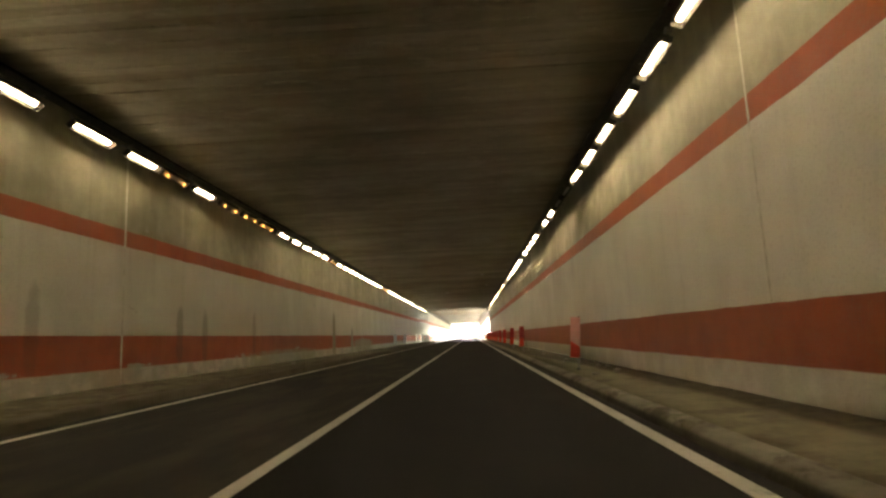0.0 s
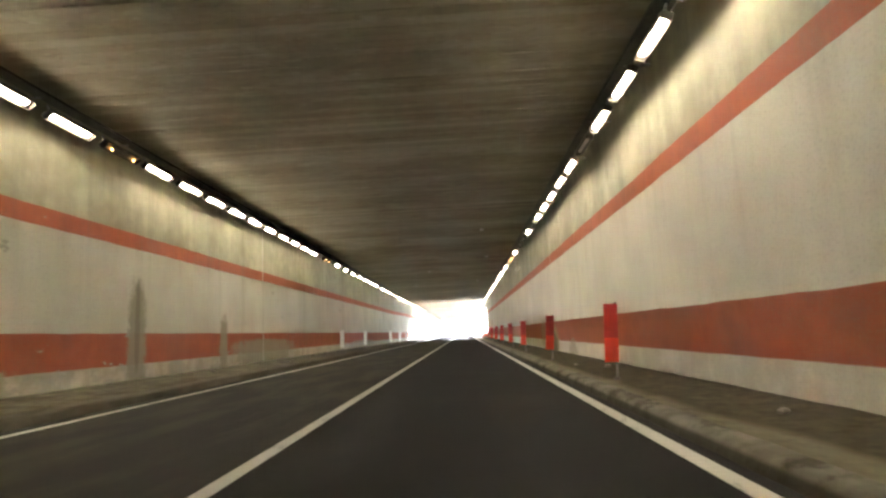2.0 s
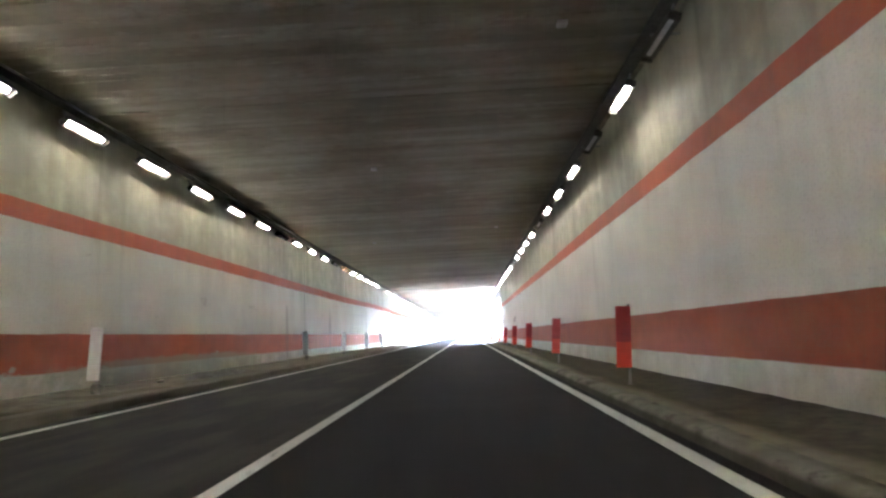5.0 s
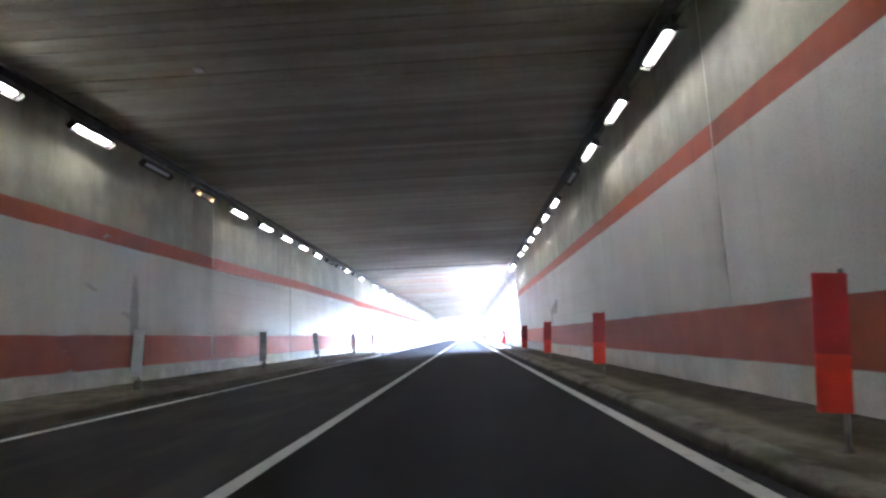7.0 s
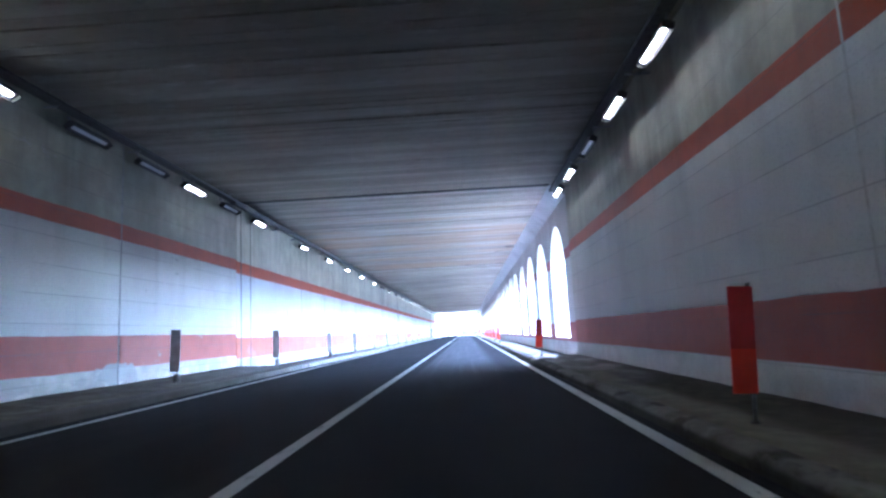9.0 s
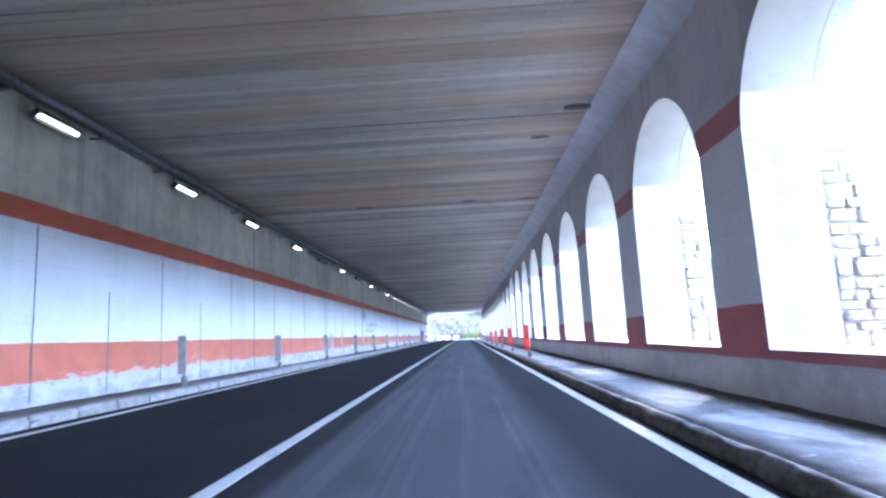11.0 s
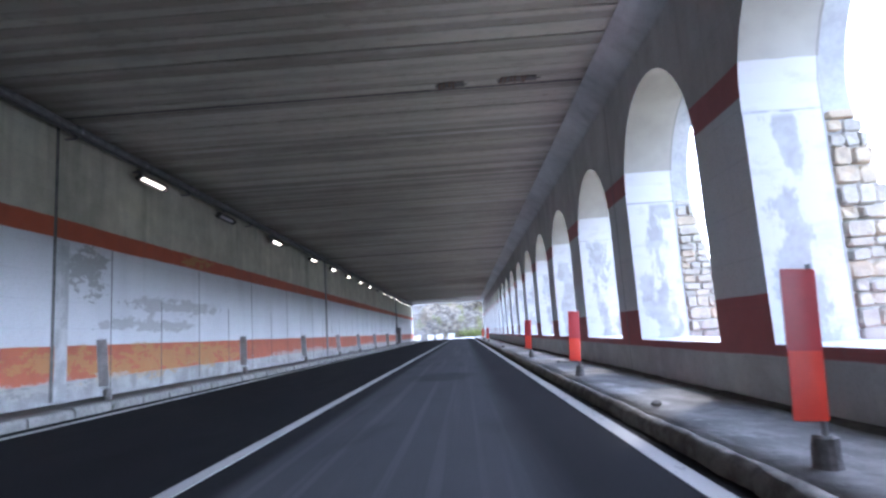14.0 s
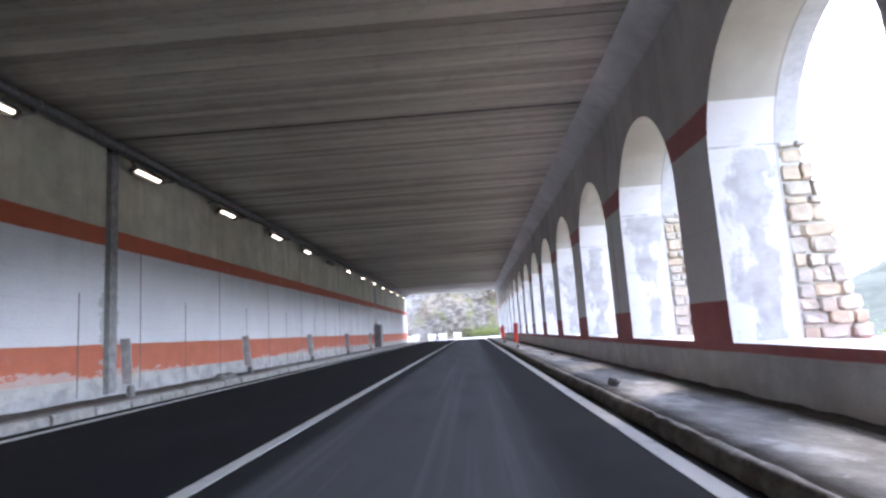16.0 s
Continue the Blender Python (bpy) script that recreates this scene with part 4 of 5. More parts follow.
def make_marker(red, pink_glare=False, slim=False, headlit=False):
    label = "red reflective marker panel on a short steel post" if red else "weathered pale marker panel on a short steel post"
    if headlit:
        label = "marker panel whitened for headlight glow on a short steel post"
    if pink_glare:
        label = "red marker panel with painted pink headlight glare on a steel post"
    ob = empty("marker_post", label, "marker post", "marker posts")
    w, z0, z1 = ((0.25, 0.30, 1.33) if slim else (0.225, 0.29, 1.23)) if red else (0.23, 0.26, 1.26)

    def sheet(za, zb, shift=0.0, low=0.0, high=0.0):
        bm = bmesh.new()
        n = 9
        rings = []
        for z, slant in ((za, low), (za + 0.01, low), (zb - 0.01, high), (zb, high)):
            inset = 0.006 if z in (za, zb) else 0
            ring = []
            for i in range(n):
                x = -w / 2 + inset + (w - 2 * inset) * i / (n - 1)
                ring.append((x, shift - 0.006 + 0.006 * (2 * x / w) ** 2, z + slant * x))
            for i in reversed(range(n)):
                x = -w / 2 + inset + (w - 2 * inset) * i / (n - 1)
                ring.append((x, shift + 0.002 + 0.006 * (2 * x / w) ** 2, z + slant * x))
            rings.append(ring)
        add_loft(bm, rings)
        bmesh.ops.recalc_face_normals(bm, faces=bm.faces)
        return bm

    if red:
        cut, tilt = (z0 + 0.33, -0.62) if pink_glare else (z0 + 0.42, 0.0)
        part("upper_panel", sheet(cut, z1, 0.0, tilt), M_PINK if pink_glare else M_RED, ob, "upper sheet with pink headlight glare in its colour" if pink_glare else "dull crimson upper sheet")
        part("lower_panel", sheet(z0, cut + 0.005, -0.004, 0.0, tilt), M_RED_LOW, ob, "separate lower red sheet, its colour raised for headlight glow")
    else:
        part("panel", sheet(z0, z1), M_WHITE_PANEL if headlit else M_GREY_PANEL, ob)
    px = 0.095 if red else 0.05
    bm = bmesh.new()
    add_tube(bm, [(px, 0.03, 0.0), (px, 0.03, z1 + (0.035 if red else -0.05))], 0.02, 8)
    post = part("post", bm, M_PIPE if slim else M_STEEL, ob, "dusty grey tube" if slim else "grey steel tube")
    bm = bmesh.new()
    rng = random.Random(4)
    rings = []
    for z, r in ((-0.03, 0.055), (0.01, 0.052), (0.03, 0.045), (0.04, 0.026)) if slim else ((-0.05, 0.088), (0.05, 0.084), (0.14, 0.08), (0.19, 0.074), (0.205, 0.055)):
        rings.append([(px + r * rng.uniform(0.9, 1.1) * math.cos(a), 0.03 + r * rng.uniform(0.9, 1.1) * math.sin(a), z + rng.uniform(-0.008, 0.008)) for a in (math.pi / 6 * i for i in range(12))])
    add_loft(bm, rings)
    part("foot", bm, M_DARK if slim else M_FOOT, post, "dark base plate" if slim else "rough concrete foot")
    return ob


def build_markers():
    rng = random.Random(21)
    red, pale, pink, slim = make_marker(True), make_marker(False), make_marker(True, True, True), make_marker(True, False, True)
    white = make_marker(False, headlit=True)
    for y in (16.05, 32.0, 39.7, 47.6, 54.55, 62.8, 70.6, 78.4, 86.15, 94.0, 101.9, 118.2):
        copy_thing(pink if y == 16.05 else slim, pose(2.62, y, 0.13 if y < 40 else 0.11, rng.uniform(-2, 2), 0.5 if y == 54.55 else rng.uniform(2.5, 5.5), rng.uniform(-5, 5)))
    for y, lean in ((142.4, 0), (150.5, 0), (158.7, 4), (166.4, 4), (174.6, 3), (208.0, 3), (221.0, 3)):
        copy_thing(red, pose(2.44, y, 0.1, rng.uniform(-2, 2), lean, rng.uniform(-6, 6)))
    for y, lean in ((55.6, 0), (63.6, 1), (78.4, -2), (86.2, 2), (94.0, 0), (101.5, -7), (110.1, 0), (117.7, 0)):
        copy_thing(white if y < 90 else pale, pose(-7.1, y, 0.28, rng.uniform(-2, 2), lean + 1, rng.uniform(-6, 6)))
    for y, lean in ((127.5, 0), (134.6, 0), (142.6, 0), (150.7, -1), (159.2, 0), (167.5, -3), (175.5, 0), (183.5, -4), (191.4, -3), (198.5, -5), (206.4, -3), (214.5, 0), (222.5, 2)):
        copy_thing(pale, pose(-7.4, y, 0.17, rng.uniform(-2, 2), lean, rng.uniform(-6, 6)))
    for m in (red, pale, pink, slim, white):
        for o in (*m.children_recursive, m):
            bpy.data.objects.remove(o)


build_markers()


# ---- small fittings ----
def build_fittings():
    cab = empty("electrical_cabinet", "grey metal electrical cabinet on the wall", "cabinet", "", (-8.0, 230.5, 0.2))
    bm = bmesh.new()
    add_box(bm, -0.3, 0.28, -0.55, 0.55, 0.0, 2.0, 0.02)
    part("body", bm, M_CABINET, cab)
    bm = bmesh.new()
    add_box(bm, 0.28, 0.3, -0.48, 0.48, 0.12, 1.9, 0.006)
    door = part("door", bm, M_CABINET, cab)
    bm = bmesh.new()
    add_box(bm, 0.3, 0.33, 0.34, 0.38, 0.95, 1.1, 0.006)
    part("handle", bm, M_DARK, door)
    for i, y in enumerate((230.25, 230.8)):
        ob = empty("conduit", "thin vertical steel conduit above the cabinet", "conduit", "cabinet conduits")
        bm = bmesh.new()
        add_tube(bm, [(-8.2, y, 2.1), (-8.2, y, 6.05)], 0.04, 8)
        part("tube", bm, M_STEEL, ob)
    for x, y in ((1.23, 51.0), (1.7, 81.0), (-2.6, 70.0), (-4.8, 84.0), (1.9, 62.0)):
        ob = empty("ceiling_sensor", "small pale sensor box under the ceiling", "sensor", "ceiling sensors", (x, y, Z_TOP))
        bm = bmesh.new()
        add_box(bm, -0.09, 0.09, -0.09, 0.09, -0.09, -0.02, 0.015)
        part("housing", bm, M_GREY_PANEL, ob)
        bm = bmesh.new()
        add_tube(bm, [(0, 0, -0.03), (0, 0, 0.02)], 0.02, 8)
        part("stem", bm, M_STEEL, ob)
    # bare reinforcement where the slab has spalled
    for x, y, count in ((2.75, 132.6, 7), (2.2, 134.6, 3), (0.3, 141.85, 3), (2.7, 141.95, 3), (-3.9, 142.0, 4), (0.2, 166.75, 4), (1.5, 166.7, 6)):
        ob = empty("bare_rebar", "rusty bare reinforcement under spalled concrete", "rebar", "bare reinforcement", (x, y, Z_TOP))
        wob = random.Random(int(y * 10))
        bm = bmesh.new()
        rim = []
        for i in range(18):
            a = 2 * math.pi * i / 18
            r = wob.uniform(0.6, 1.0)
            rim.append((0.06 * count + (0.075 * count + 0.1) * r * math.cos(a), 0.02 + 0.16 * r * math.sin(a)))
        add_loft(bm, [[(px, py, 0.01) for px, py in rim], [(px, py, -0.024) for px, py in rim], [(0.06 * count + (px - 0.06 * count) * 0.7, py * 0.6, -0.027) for px, py in rim]])
        bmesh.ops.recalc_face_normals(bm, faces=bm.faces)
        part("spall", bm, M_JOINT, ob, "dark crumbled concrete")
        for i in range(count):
            bm = bmesh.new()
            x0, sway = 0.11 * i + wob.uniform(-0.03, 0.03), wob.uniform(-0.06, 0.06)
            add_tube(bm, [(x0, wob.uniform(-0.2, -0.1), -0.02), (x0 + 0.5 * sway, 0.02, wob.uniform(-0.07, -0.035)), (x0 + sway, wob.uniform(0.1, 0.24), -0.018)], 0.01, 6)
            part("bar", bm, M_RUST, ob)
    rng = random.Random(5)
    for x, y, s in ((2.5, 187.9, 0.12), (2.9, 152.4, 0.07), (2.45, 161.7, 0.06), (3.1, 20.6, 0.09), (2.7, 14.0, 0.08), (-7.2, 24.2, 0.1), (-7.6, 30.4, 0.09), (-6.9, 195.0, 0.11), (3.55, 16.6, 0.06), (3.5, 17.4, 0.05), (3.4, 14.9, 0.08), (3.2, 27.5, 0.05), (3.3, 35.2, 0.07), (2.8, 36.4, 0.05), (-7.4, 38.6, 0.09), (-6.8, 44.1, 0.07), (-7.7, 51.3, 0.1), (-7.0, 52.0, 0.06), (-7.3, 66.5, 0.08), (2.8, 170.8, 0.05), (3.0, 199.0, 0.06)):
        bm = bmesh.new()
        bmesh.ops.create_icosphere(bm, subdivisions=2, radius=s)
        for v in bm.verts:
            v.co *= 1 + 0.5 * (noise.noise(v.co * 9 + Vector((x, y, 0))))
            v.co.z *= 0.6
        ob = to_object("loose_stone", bm, M_FOOT)
        ob.location = (x, y, (0.13 if x > 0 else (0.3 if y < Y_JOINT else 0.19)) + 0.25 * s)
        tagged(ob, "small loose stone lying on the walkway", "stone", "loose stones")


def build_debris():
    """Low heaps of earth and leaf litter swept against the kerbs and walls."""
    for x, y, rx, ry, h, m in ((-6.7, 51.5, 0.5, 3.4, 0.16, M_SOIL), (-6.9, 58.5, 0.6, 2.6, 0.14, M_SOIL), (-7.0, 69.0, 0.5, 2.2, 0.1, M_SOIL), (-7.8, 197.5, 0.3, 0.9, 0.14, M_FOOT)):
        base = 0.12 if x > 0 else 0.275 if y < Y_JOINT else 0.12
        nx, ny = 10, 26
        bm = bmesh.new()
        grid = []
        for j in range(ny + 1):
            v = 2 * j / ny - 1
            row = []
            for i in range(nx + 1):
                u = 2 * i / nx - 1
                r = max(0.0, 1 - math.sqrt(u * u + v * v))
                k = 0.5 + 0.9 * noise.fractal(Vector((x + u * rx * 3, y + v * ry * 3, 2.0)), 1.0, 2.0, 4)
                row.append(bm.verts.new((u * rx, v * ry, -0.04 + (h + 0.04) * min(1.0, 2.2 * r) * max(0.25, min(1.3, k + 0.4)))))
            grid.append(row)
        for a, b in zip(grid, grid[1:]):
            for i in range(nx):
                f = bm.faces.new((a[i], a[i + 1], b[i + 1], b[i]))
                f.smooth = True
        ob = to_object("earth_mound", bm, m)
        ob.location = (x, y, base)
        tagged(ob, "low heap of dark earth and litter on the walkway" if m is M_SOIL else "small heap of grey rubble beside the wall", "mound", "earth mounds")


build_fittings()
build_debris()

# ---- outside ----


def hill(x, y):
    """Height of the ground; the gallery stands on its level bench."""
    right = max(0.0, x - 6.2)
    left = max(0.0, -9.1 - x)
    z = -0.75 - 0.42 * right + 0.0009 * right * right if right < 230 else -0.75 - 96.6 + 47.6
    z += 0.0 if right < 25 else 3.0 * noise.noise(Vector((x * 0.02, y * 0.02, 0)))
    if left > 0:
        z = min(7.4, 60 * left) + 0.95 * max(0.0, left - 0.8) + 2.5 * noise.noise(Vector((x * 0.05, y * 0.05, 3)))
    if y > Y_END + 0.5 and x <= 7:
        z = -0.12 + (0.4 * max(0.0, x - 5))
        if left > 0:
            z += 0.5 * left
    far = math.hypot(x - 60, y - 150)
    if far > 420:
        # extra unseen height due right, added to hold low sky off the left wall
        z += (0.05 + 0.12 * max(0.0, (x - 60) / far) ** 2) * (far - 420) * (0.75 + 0.55 * noise.noise(Vector((x * 0.0016, y * 0.0016, 7)))) * min(1, (far - 420) / 900)
    return z


def build_ground():
    def axis(near, lo, hi, fine, far):
        vals = list(near)
        s, v = fine, vals[-1]
        while v < hi:
            s *= 1.18
            v += min(s, far)
            vals.append(v)
        s, v = fine, vals[0]
        while v > lo:
            s *= 1.18
            v -= min(s, far)
            vals.insert(0, v)
        return vals

    xs = axis([-40, -30, -22, -16, -12, -10.4, -9.8, -9.25, -9.0, -4, 0, 5.2, 6.2, 7, 8, 9.5, 11, 13, 16, 20, 26, 34, 44, 56, 70], -2500, 2800, 14, 160)
    ys = axis([-60 + 8 * i for i in range(40)] + [255.4, 258, 262, 268, 276, 284, 292, 300, 310, 320], -2300, 3000, 10, 160)
    ys = sorted(set(ys))
    verts = [(x, y, hill(x, y)) for y in ys for x in xs]
    w = len(xs)
    faces = [(j * w + i, j * w + i + 1, (j + 1) * w + i + 1, (j + 1) * w + i) for j in range(len(ys) - 1) for i in range(w - 1)]
    me = bpy.data.meshes.new("ground")
    me.from_pydata(verts, [], faces)
    me.materials.append(M_GROUND)
    for p in me.polygons:
        p.use_smooth = True
    tagged(new("ground", me), "grassy rocky mountain slope round the gallery", "ground", kind="structure")
    # the road bends away to the right outside
    bm = bmesh.new()
    inner, outer = [], []
    for i in range(15):
        a = math.pi / 2 * i / 14
        cx, cy = 14.0, Y_END + 5.5
        inner.append((cx - 9.0 * math.cos(a), cy + 9.0 * math.sin(a), -0.03))
        outer.append((cx - 24.5 * math.cos(a), cy + 19.5 * math.sin(a), -0.03))
    rings = [[i, o, (o[0], o[1], -0.5), (i[0], i[1], -0.5)] for i, o in zip(inner, outer)]
    rings = [[(p[0], Y_END + 0.3, p[2]) for p in rings[0]]] + rings + [[(p[0] + 7, p[1], p[2]) for p in rings[-1]]]
    add_loft(bm, rings)
    structure("road_bend", bm, M_SUNLIT_BEND, "asphalt where the road bends away, painted pale for sunlight", "road")


build_ground()


def build_rocks():
    """The cliff that faces the mouth of the gallery."""
    nx, nz = 150, 70
    verts, faces = [], []
    for j in range(nz):
        for i in range(nx):
            u, v = i / (nx - 1), j / (nz - 1)
            x = -62 + 110 * u
            z = -0.6 + 34 * v
            y = Y_END + 27 + 0.012 * (x + 6) ** 2 * (1 if x < -6 else -0.15) + 0.42 * z
            p = Vector((x, y, z))
            d = 2.6 * noise.fractal(p * 0.12, 1.0, 2.1, 5) + 0.9 * noise.ridged_multi_fractal(p * 0.3, 0.9, 2.2, 4, 0.9, 2.0)
            y -= d * min(1.0, 0.25 + v * 4)
            z += 0.5 * noise.noise(p * 0.4)
            verts.append((x, y, z))
    for j in range(nz - 1):
        for i in range(nx - 1):
            a = j * nx + i
            faces.append((a, a + 1, a + nx + 1, a + nx))
    me = bpy.data.meshes.new("cliff")
    me.from_pydata(verts, [], faces)
    me.materials.append(M_ROCK)
    tagged(new("cliff", me), "grey fissured rock cliff beyond the gallery mouth", "cliff", kind="structure")
    rng = random.Random(8)
    for x, y, turn, tip in ((-10.9, 275.0, 40, 14), (-9.3, 276.0, 24, -4), (-6.6, 276.6, 14, 5), (-4.75, 277.6, 8, -3), (-2.35, 278.6, 2, 2)):
        ob = empty("concrete_block", "pale concrete barrier block beside the bend", "barrier block", "barrier blocks", (x, y, -0.05))
        ob.rotation_euler = (0, radians(tip), radians(turn))
        bm = bmesh.new()
        w = rng.uniform(0.5, 0.62)
        add_loft(bm, [[(-w, -0.32, -0.1), (w, -0.32, -0.1), (w, 0.32, -0.1), (-w, 0.32, -0.1)], [(-w - 0.05, -0.3, 0.25), (w + 0.05, -0.3, 0.25), (w + 0.05, 0.3, 0.25), (-w - 0.05, 0.3, 0.25)],
            [(-w - 0.2, -0.22, 1.05), (w + 0.2, -0.22, 1.05), (w + 0.2, 0.22, 1.05), (-w - 0.2, 0.22, 1.05)]])
        bmesh.ops.recalc_face_normals(bm, faces=bm.faces)
        part("body", bm, M_BARRIER, ob)
        bm = bmesh.new()
        add_box(bm, -0.12, 0.12, -0.05, 0.05, 1.04, 1.1, 0.02)
        part("lifting_eye", bm, M_RUST, ob)


build_rocks()


def build_plants():
    rng = random.Random(31)

    def shrub(x, y, z, r, h):
        ob = empty("shrub", "yellow-green leafy shrub on stony ground", "shrub", "shrubs", (x, y, z))
        bm = bmesh.new()
        tips = []
        for i in range(9):
            a = rng.uniform(0, 6.28)
            p = [(0.05 * math.cos(a), 0.05 * math.sin(a), -0.15)]
            for s in (0.4, 0.75, 1.0):
                p.append((r * 0.75 * s * math.cos(a) + rng.uniform(-0.1, 0.1), r * 0.75 * s * math.sin(a) + rng.uniform(-0.1, 0.1), h * s * rng.uniform(0.5, 0.85)))
            add_tube(bm, p, 0.025, 5)
            tips += p[1:]
        part("stems", bm, M_BARK, ob)
        verts, faces = [], []
        for i in range(900):
            t = rng.choice(tips)
            c = Vector(t) + Vector((rng.gauss(0, 0.22 * r), rng.gauss(0, 0.22 * r), rng.gauss(0, 0.16 * h)))
            c.z = max(c.z, 0.02)
            u = Vector((rng.gauss(0, 1), rng.gauss(0, 1), rng.gauss(0, 1))).normalized()
            w = u.orthogonal().normalized()
            s = rng.uniform(0.05, 0.11)
            k = len(verts)
            verts += [tuple(c - u * s), tuple(c + w * s * 0.5), tuple(c + u * s), tuple(c - w * s * 0.5)]
            faces.append((k, k + 1, k + 2, k + 3))
        me = bpy.data.meshes.new("foliage")
        me.from_pydata(verts, [], faces)
        me.materials.append(M_LEAF)
        new("foliage", me).parent = ob

    for x, y, r, h in ((3.4, 281.5, 1.6, 1.5), (1.6, 281.9, 1.5, 1.9), (0.1, 282.6, 1.2, 2.2), (2.6, 283.2, 1.5, 2.6), (5.2, 281.4, 1.5, 1.5), (0.9, 284.0, 1.4, 3.2), (-1.4, 283.6, 1.1, 1.5), (4.4, 283.4, 1.5, 2.2), (7.4, 281.0, 1.8, 2.3), (-0.6, 285.2, 1.2, 3.8), (9.5, 280.0, 1.6, 2.0), (-13.5, 275.5, 1.1, 1.2)):
        shrub(x, y, -0.1, r, h)
    for x, y, r, h in ((9.6, 191.0, 1.1, 2.3), (11.8, 194.2, 1.4, 3.2), (10.4, 197.6, 1.0, 2.5), (13.2, 199.5, 1.6, 4.0), (11.2, 203.0, 1.2, 2.8)):
        shrub(x, y, hill(x, y) - 0.05, r, h)
    verts, faces = [], []
    for i in range(15000):
        y = rng.uniform(124, 262)
        x = 5.7 + abs(rng.gauss(0, 2.6))
        z = hill(x, y) - 0.02
        h = rng.uniform(0.15, 0.6) * (1.3 + 0.9 * noise.noise(Vector((x * 0.5, y * 0.5, 0))))
        a = rng.uniform(0, 6.28)
        dx, dy = 0.03 * math.cos(a), 0.03 * math.sin(a)
        k = len(verts)
        verts += [(x - dx, y - dy, z), (x + dx, y + dy, z), (x + rng.gauss(0, 0.12), y + rng.gauss(0, 0.12), z + h)]
        faces.append((k, k + 1, k + 2))
    me = bpy.data.meshes.new("grass")
    me.from_pydata(verts, [], faces)
    me.materials.append(M_GRASS)
    tagged(new("grass", me), "tufts of dry yellow-green grass on the slope", "grass", kind="stuff")


build_plants()

# ---- masonry on the outside of the piers ----


def stone_mesh(seed):
    """A roughly squared stone in a unit box, its corners knocked off and its face uneven."""
    rng = random.Random(seed)
    bm = bmesh.new()
    cut = [rng.uniform(0.05, 0.26) for _ in range(8)]
    lean = [rng.uniform(-0.06, 0.06) for _ in range(4)]
    outline = [(-0.5 + cut[0], -0.5 + lean[0]), (0.5 - cut[1], -0.5 + lean[0]), (0.5 + lean[1], -0.5 + cut[2]), (0.5 + lean[1], 0.5 - cut[3]),
        (0.5 - cut[4], 0.5 + lean[2]), (-0.5 + cut[5], 0.5 + lean[2]), (-0.5 + lean[3], 0.5 - cut[6]), (-0.5 + lean[3], -0.5 + cut[7])]
    rings = []
    for y, s in ((-0.53, 0.8), (-0.46, 0.95), (-0.3, 1.0), (0.5, 0.96)):
        rings.append([(x * s + rng.uniform(-0.02, 0.02), y + rng.uniform(-0.05, 0.05), z * s + rng.uniform(-0.02, 0.02)) for x, z in outline])
    add_loft(bm, rings)
    bmesh.ops.recalc_face_normals(bm, faces=bm.faces)
    me = bpy.data.meshes.new("stone")
    bm.to_mesh(me)
    bm.free()
    me.materials.append(M_STONE)
    return me


def buttress_reach(z):
    """How far the battered buttress stands out from the reveal at a height."""
    return 0.9 - 0.2 * (z - 0.7)


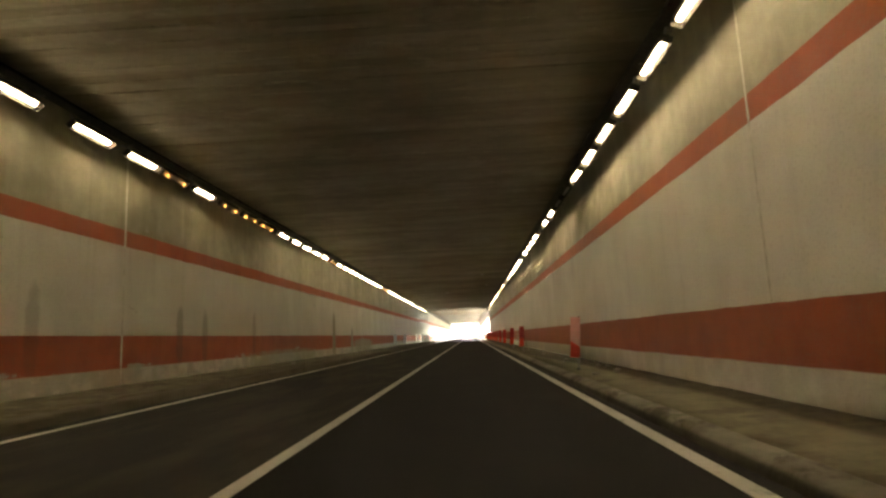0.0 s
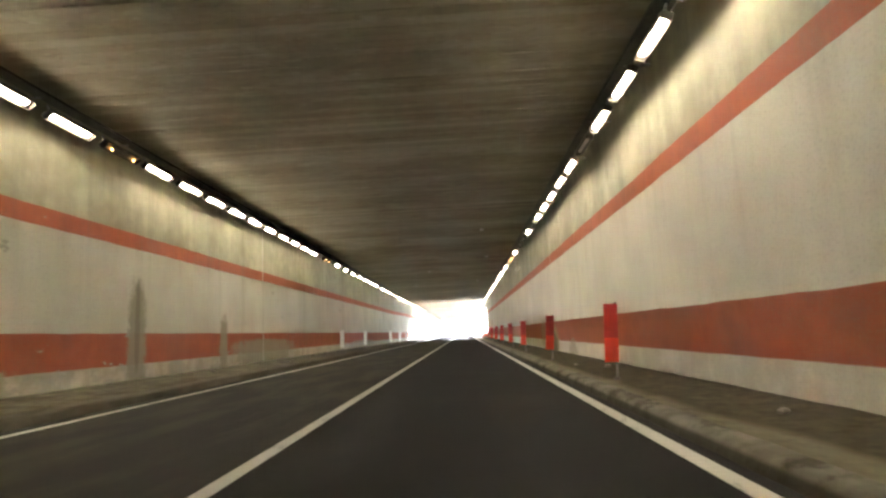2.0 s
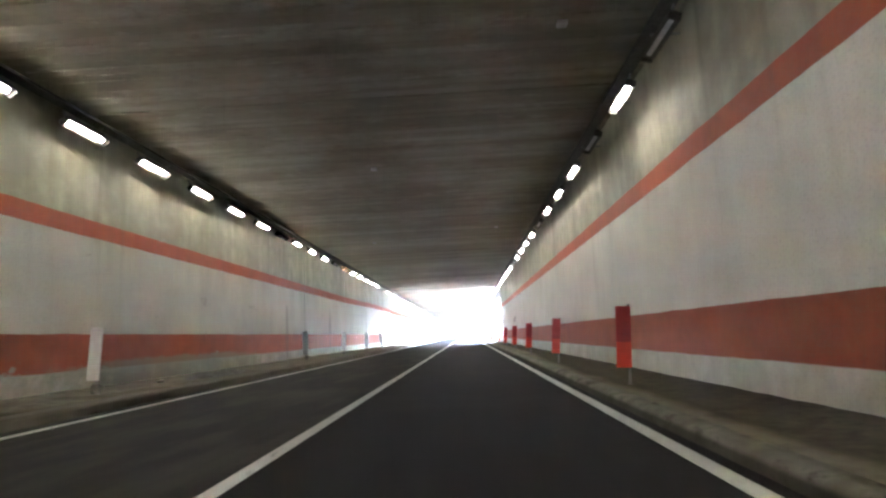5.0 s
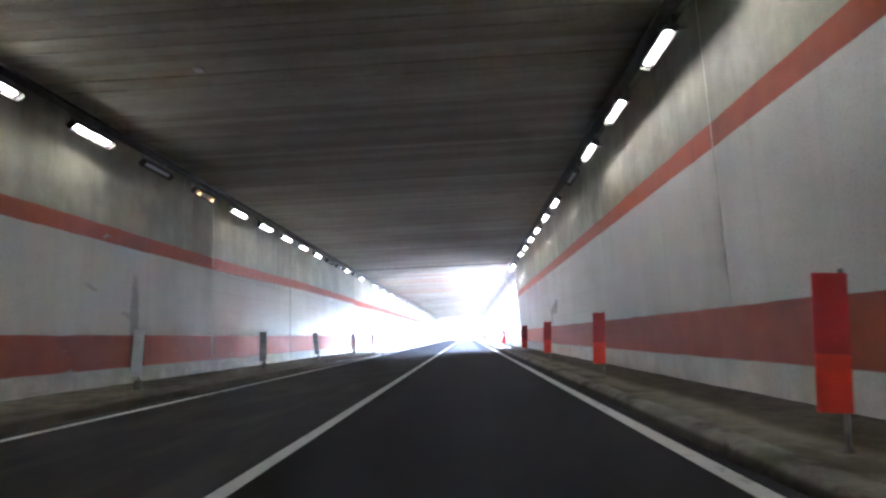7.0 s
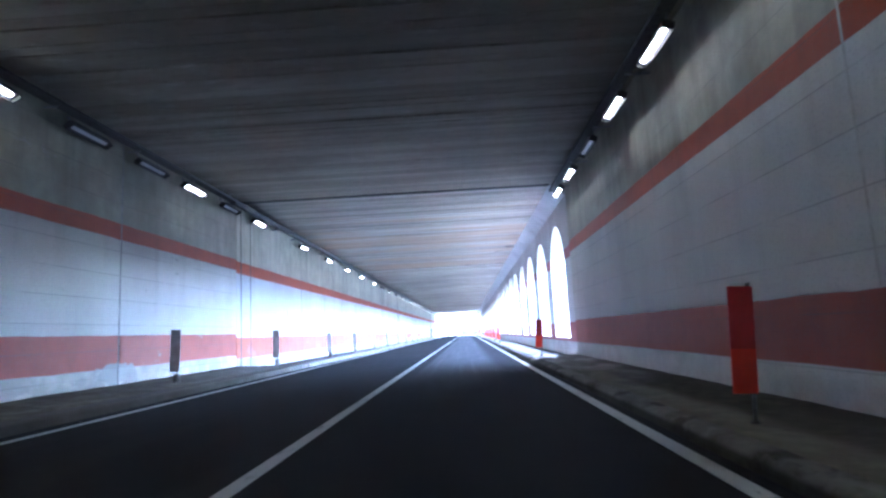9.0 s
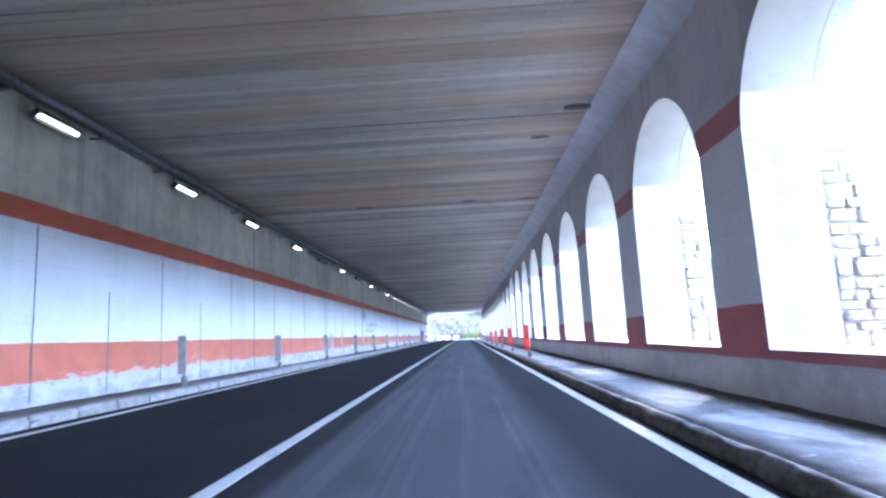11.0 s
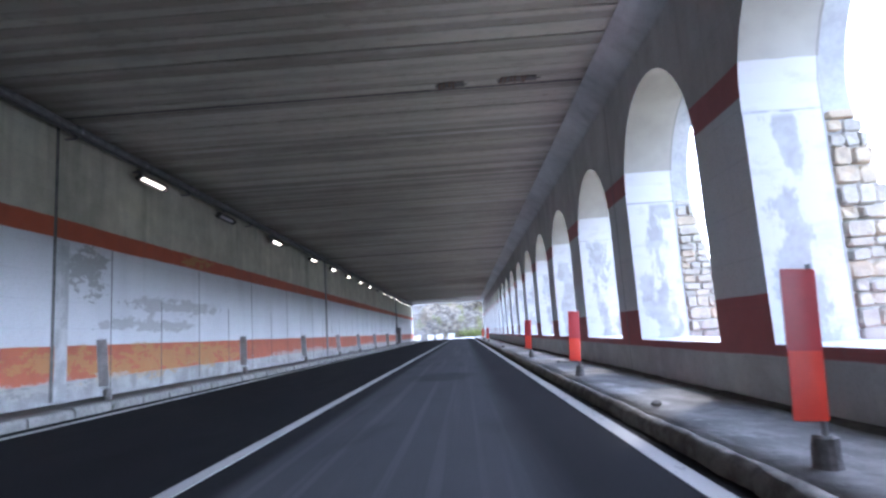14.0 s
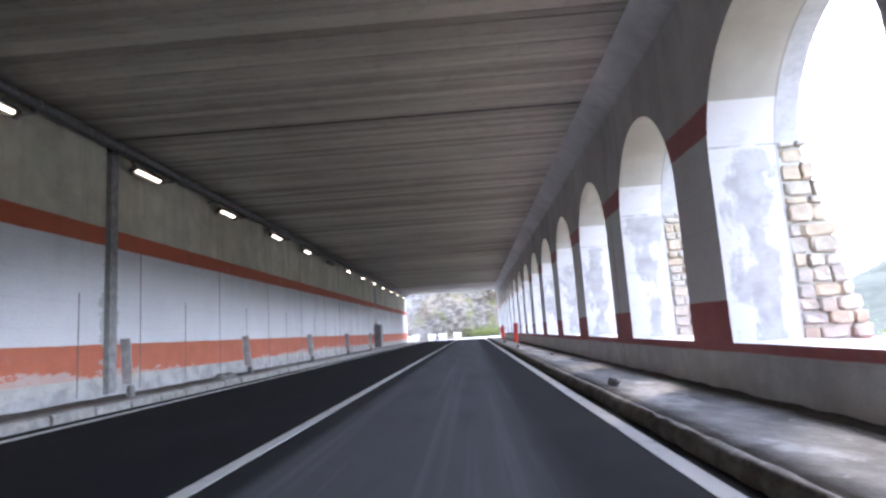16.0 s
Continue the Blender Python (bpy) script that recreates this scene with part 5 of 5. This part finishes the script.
def build_masonry():
    shapes = [stone_mesh(i) for i in range(14)]
    rng = random.Random(77)
    joined_v, joined_f = [], []
    near = tagged(new("buttress_masonry"), "rough stone masonry facing outside the piers", "masonry", kind="structure")
    for k in range(-3, 25):
        y0 = (BAY0 + BAY * k) if k > -3 else Y_JOINT + 0.05
        y1 = BAY0 + BAY * k + PIER
        bm = bmesh.new()
        rings = [[(REVEAL + 0.003, y0 + 0.05, z), (x, y0 + 0.05, z), (x, y1 - 0.05, z), (REVEAL + 0.003, y1 - 0.05, z)] for z, x in ((-0.8, 6.08), (0.7, REVEAL + buttress_reach(0.7) - 0.03), (3.42, REVEAL + buttress_reach(3.42) - 0.03))]
        add_loft(bm, rings)
        structure("buttress_core", bm, M_MORTAR, "mortar core of a sloping stone buttress", "buttress")
        z = 0.66
        while z < 3.36:
            h = min(rng.choice((0.13, 0.17, 0.21, 0.25)) * rng.uniform(0.9, 1.1), 3.44 - z)
            reach = buttress_reach(z + h / 2) + rng.uniform(-0.05, 0.06)
            x = 0.0
            while x < reach - 0.02:
                w = rng.uniform(0.9, 2.1) * (0.12 + 0.4 * h)
                if reach - x - w < 0.1:
                    w = reach - x
                m = Matrix.LocRotScale((REVEAL + 0.012 + x + w / 2, y0 + 0.115 + rng.uniform(-0.03, 0.02), z + h / 2), Euler((rng.uniform(-0.06, 0.06), rng.gauss(0, 0.035), rng.uniform(-0.1, 0.1))), (w * rng.uniform(0.9, 0.99), 0.24 * rng.uniform(0.85, 1.15), h * rng.uniform(0.84, 0.98)))
                shape = shapes[rng.randrange(14)]
                x += w
                if 0 <= k <= 7:
                    ob = new("stone", shape)
                    ob.parent = near
                    ob.matrix_basis = m
                    continue
                b = len(joined_v)
                joined_v += [tuple(m @ v.co) for v in shape.vertices]
                joined_f += [tuple(b + i for i in p.vertices) for p in shape.polygons]
            z += h
        # outward face, joined
        z = 0.3
        while z < 3.3:
            h = min(rng.uniform(0.2, 0.34), 3.44 - z)
            y = y0 + 0.1
            while y < y1 - 0.1:
                w = min(rng.uniform(0.25, 0.5), y1 - 0.05 - y)
                m = Matrix.LocRotScale((REVEAL + buttress_reach(z + h / 2) - 0.06, y + w / 2, z + h / 2), Euler((0, -0.235, 0)), (0.2, w * 0.97, h * 0.95))
                b = len(joined_v)
                shape = shapes[rng.randrange(14)]
                joined_v += [tuple(m @ v.co) for v in shape.vertices]
                joined_f += [tuple(b + i for i in p.vertices) for p in shape.polygons]
                y += w
            z += h
    me = bpy.data.meshes.new("masonry_rest")
    me.from_pydata(joined_v, [], joined_f)
    me.materials.append(M_STONE)
    ob = tagged(new("masonry_rest", me), kind="stuff")
    ob.parent = near


build_masonry()


# ---- kerbstones along the gallery's far lane ----


def build_kerbstones():
    rng = random.Random(61)
    shapes = []
    for k in range(9):
        bm = bmesh.new()
        rings = []
        for y in (-0.5, -0.488, -0.2, 0.18, 0.488, 0.5):
            s = 0.012 if abs(y) > 0.495 else 0.0
            w = lambda a=0.007: rng.uniform(-a, a)
            rings.append([(0.016 + s, y, -0.3), (0.016 + s + w(), y, 0.225 - s + w(0.012)), (-0.012 + w(), y, 0.262 - s + w()), (-0.258, y, 0.272 - s + w()), (-0.262, y, -0.3)])
        add_loft(bm, rings)
        bmesh.ops.recalc_face_normals(bm, faces=bm.faces)
        me = bpy.data.meshes.new("kerbstone")
        bm.to_mesh(me)
        bm.free()
        me.materials.append(M_KERB)
        shapes.append(me)
    y = Y_JOINT + 0.55
    while y < Y_END + 0.5:
        ob = new("kerbstone", shapes[rng.randrange(9)])
        ob.parent = KERB[0]
        ob.matrix_basis = pose(-6.0 + rng.uniform(-0.012, 0.008), y, rng.uniform(-0.012, 0.008), rng.uniform(-0.5, 0.5), rng.uniform(-0.8, 0.8), rng.uniform(-0.6, 0.6))
        y += 1.03


build_kerbstones()
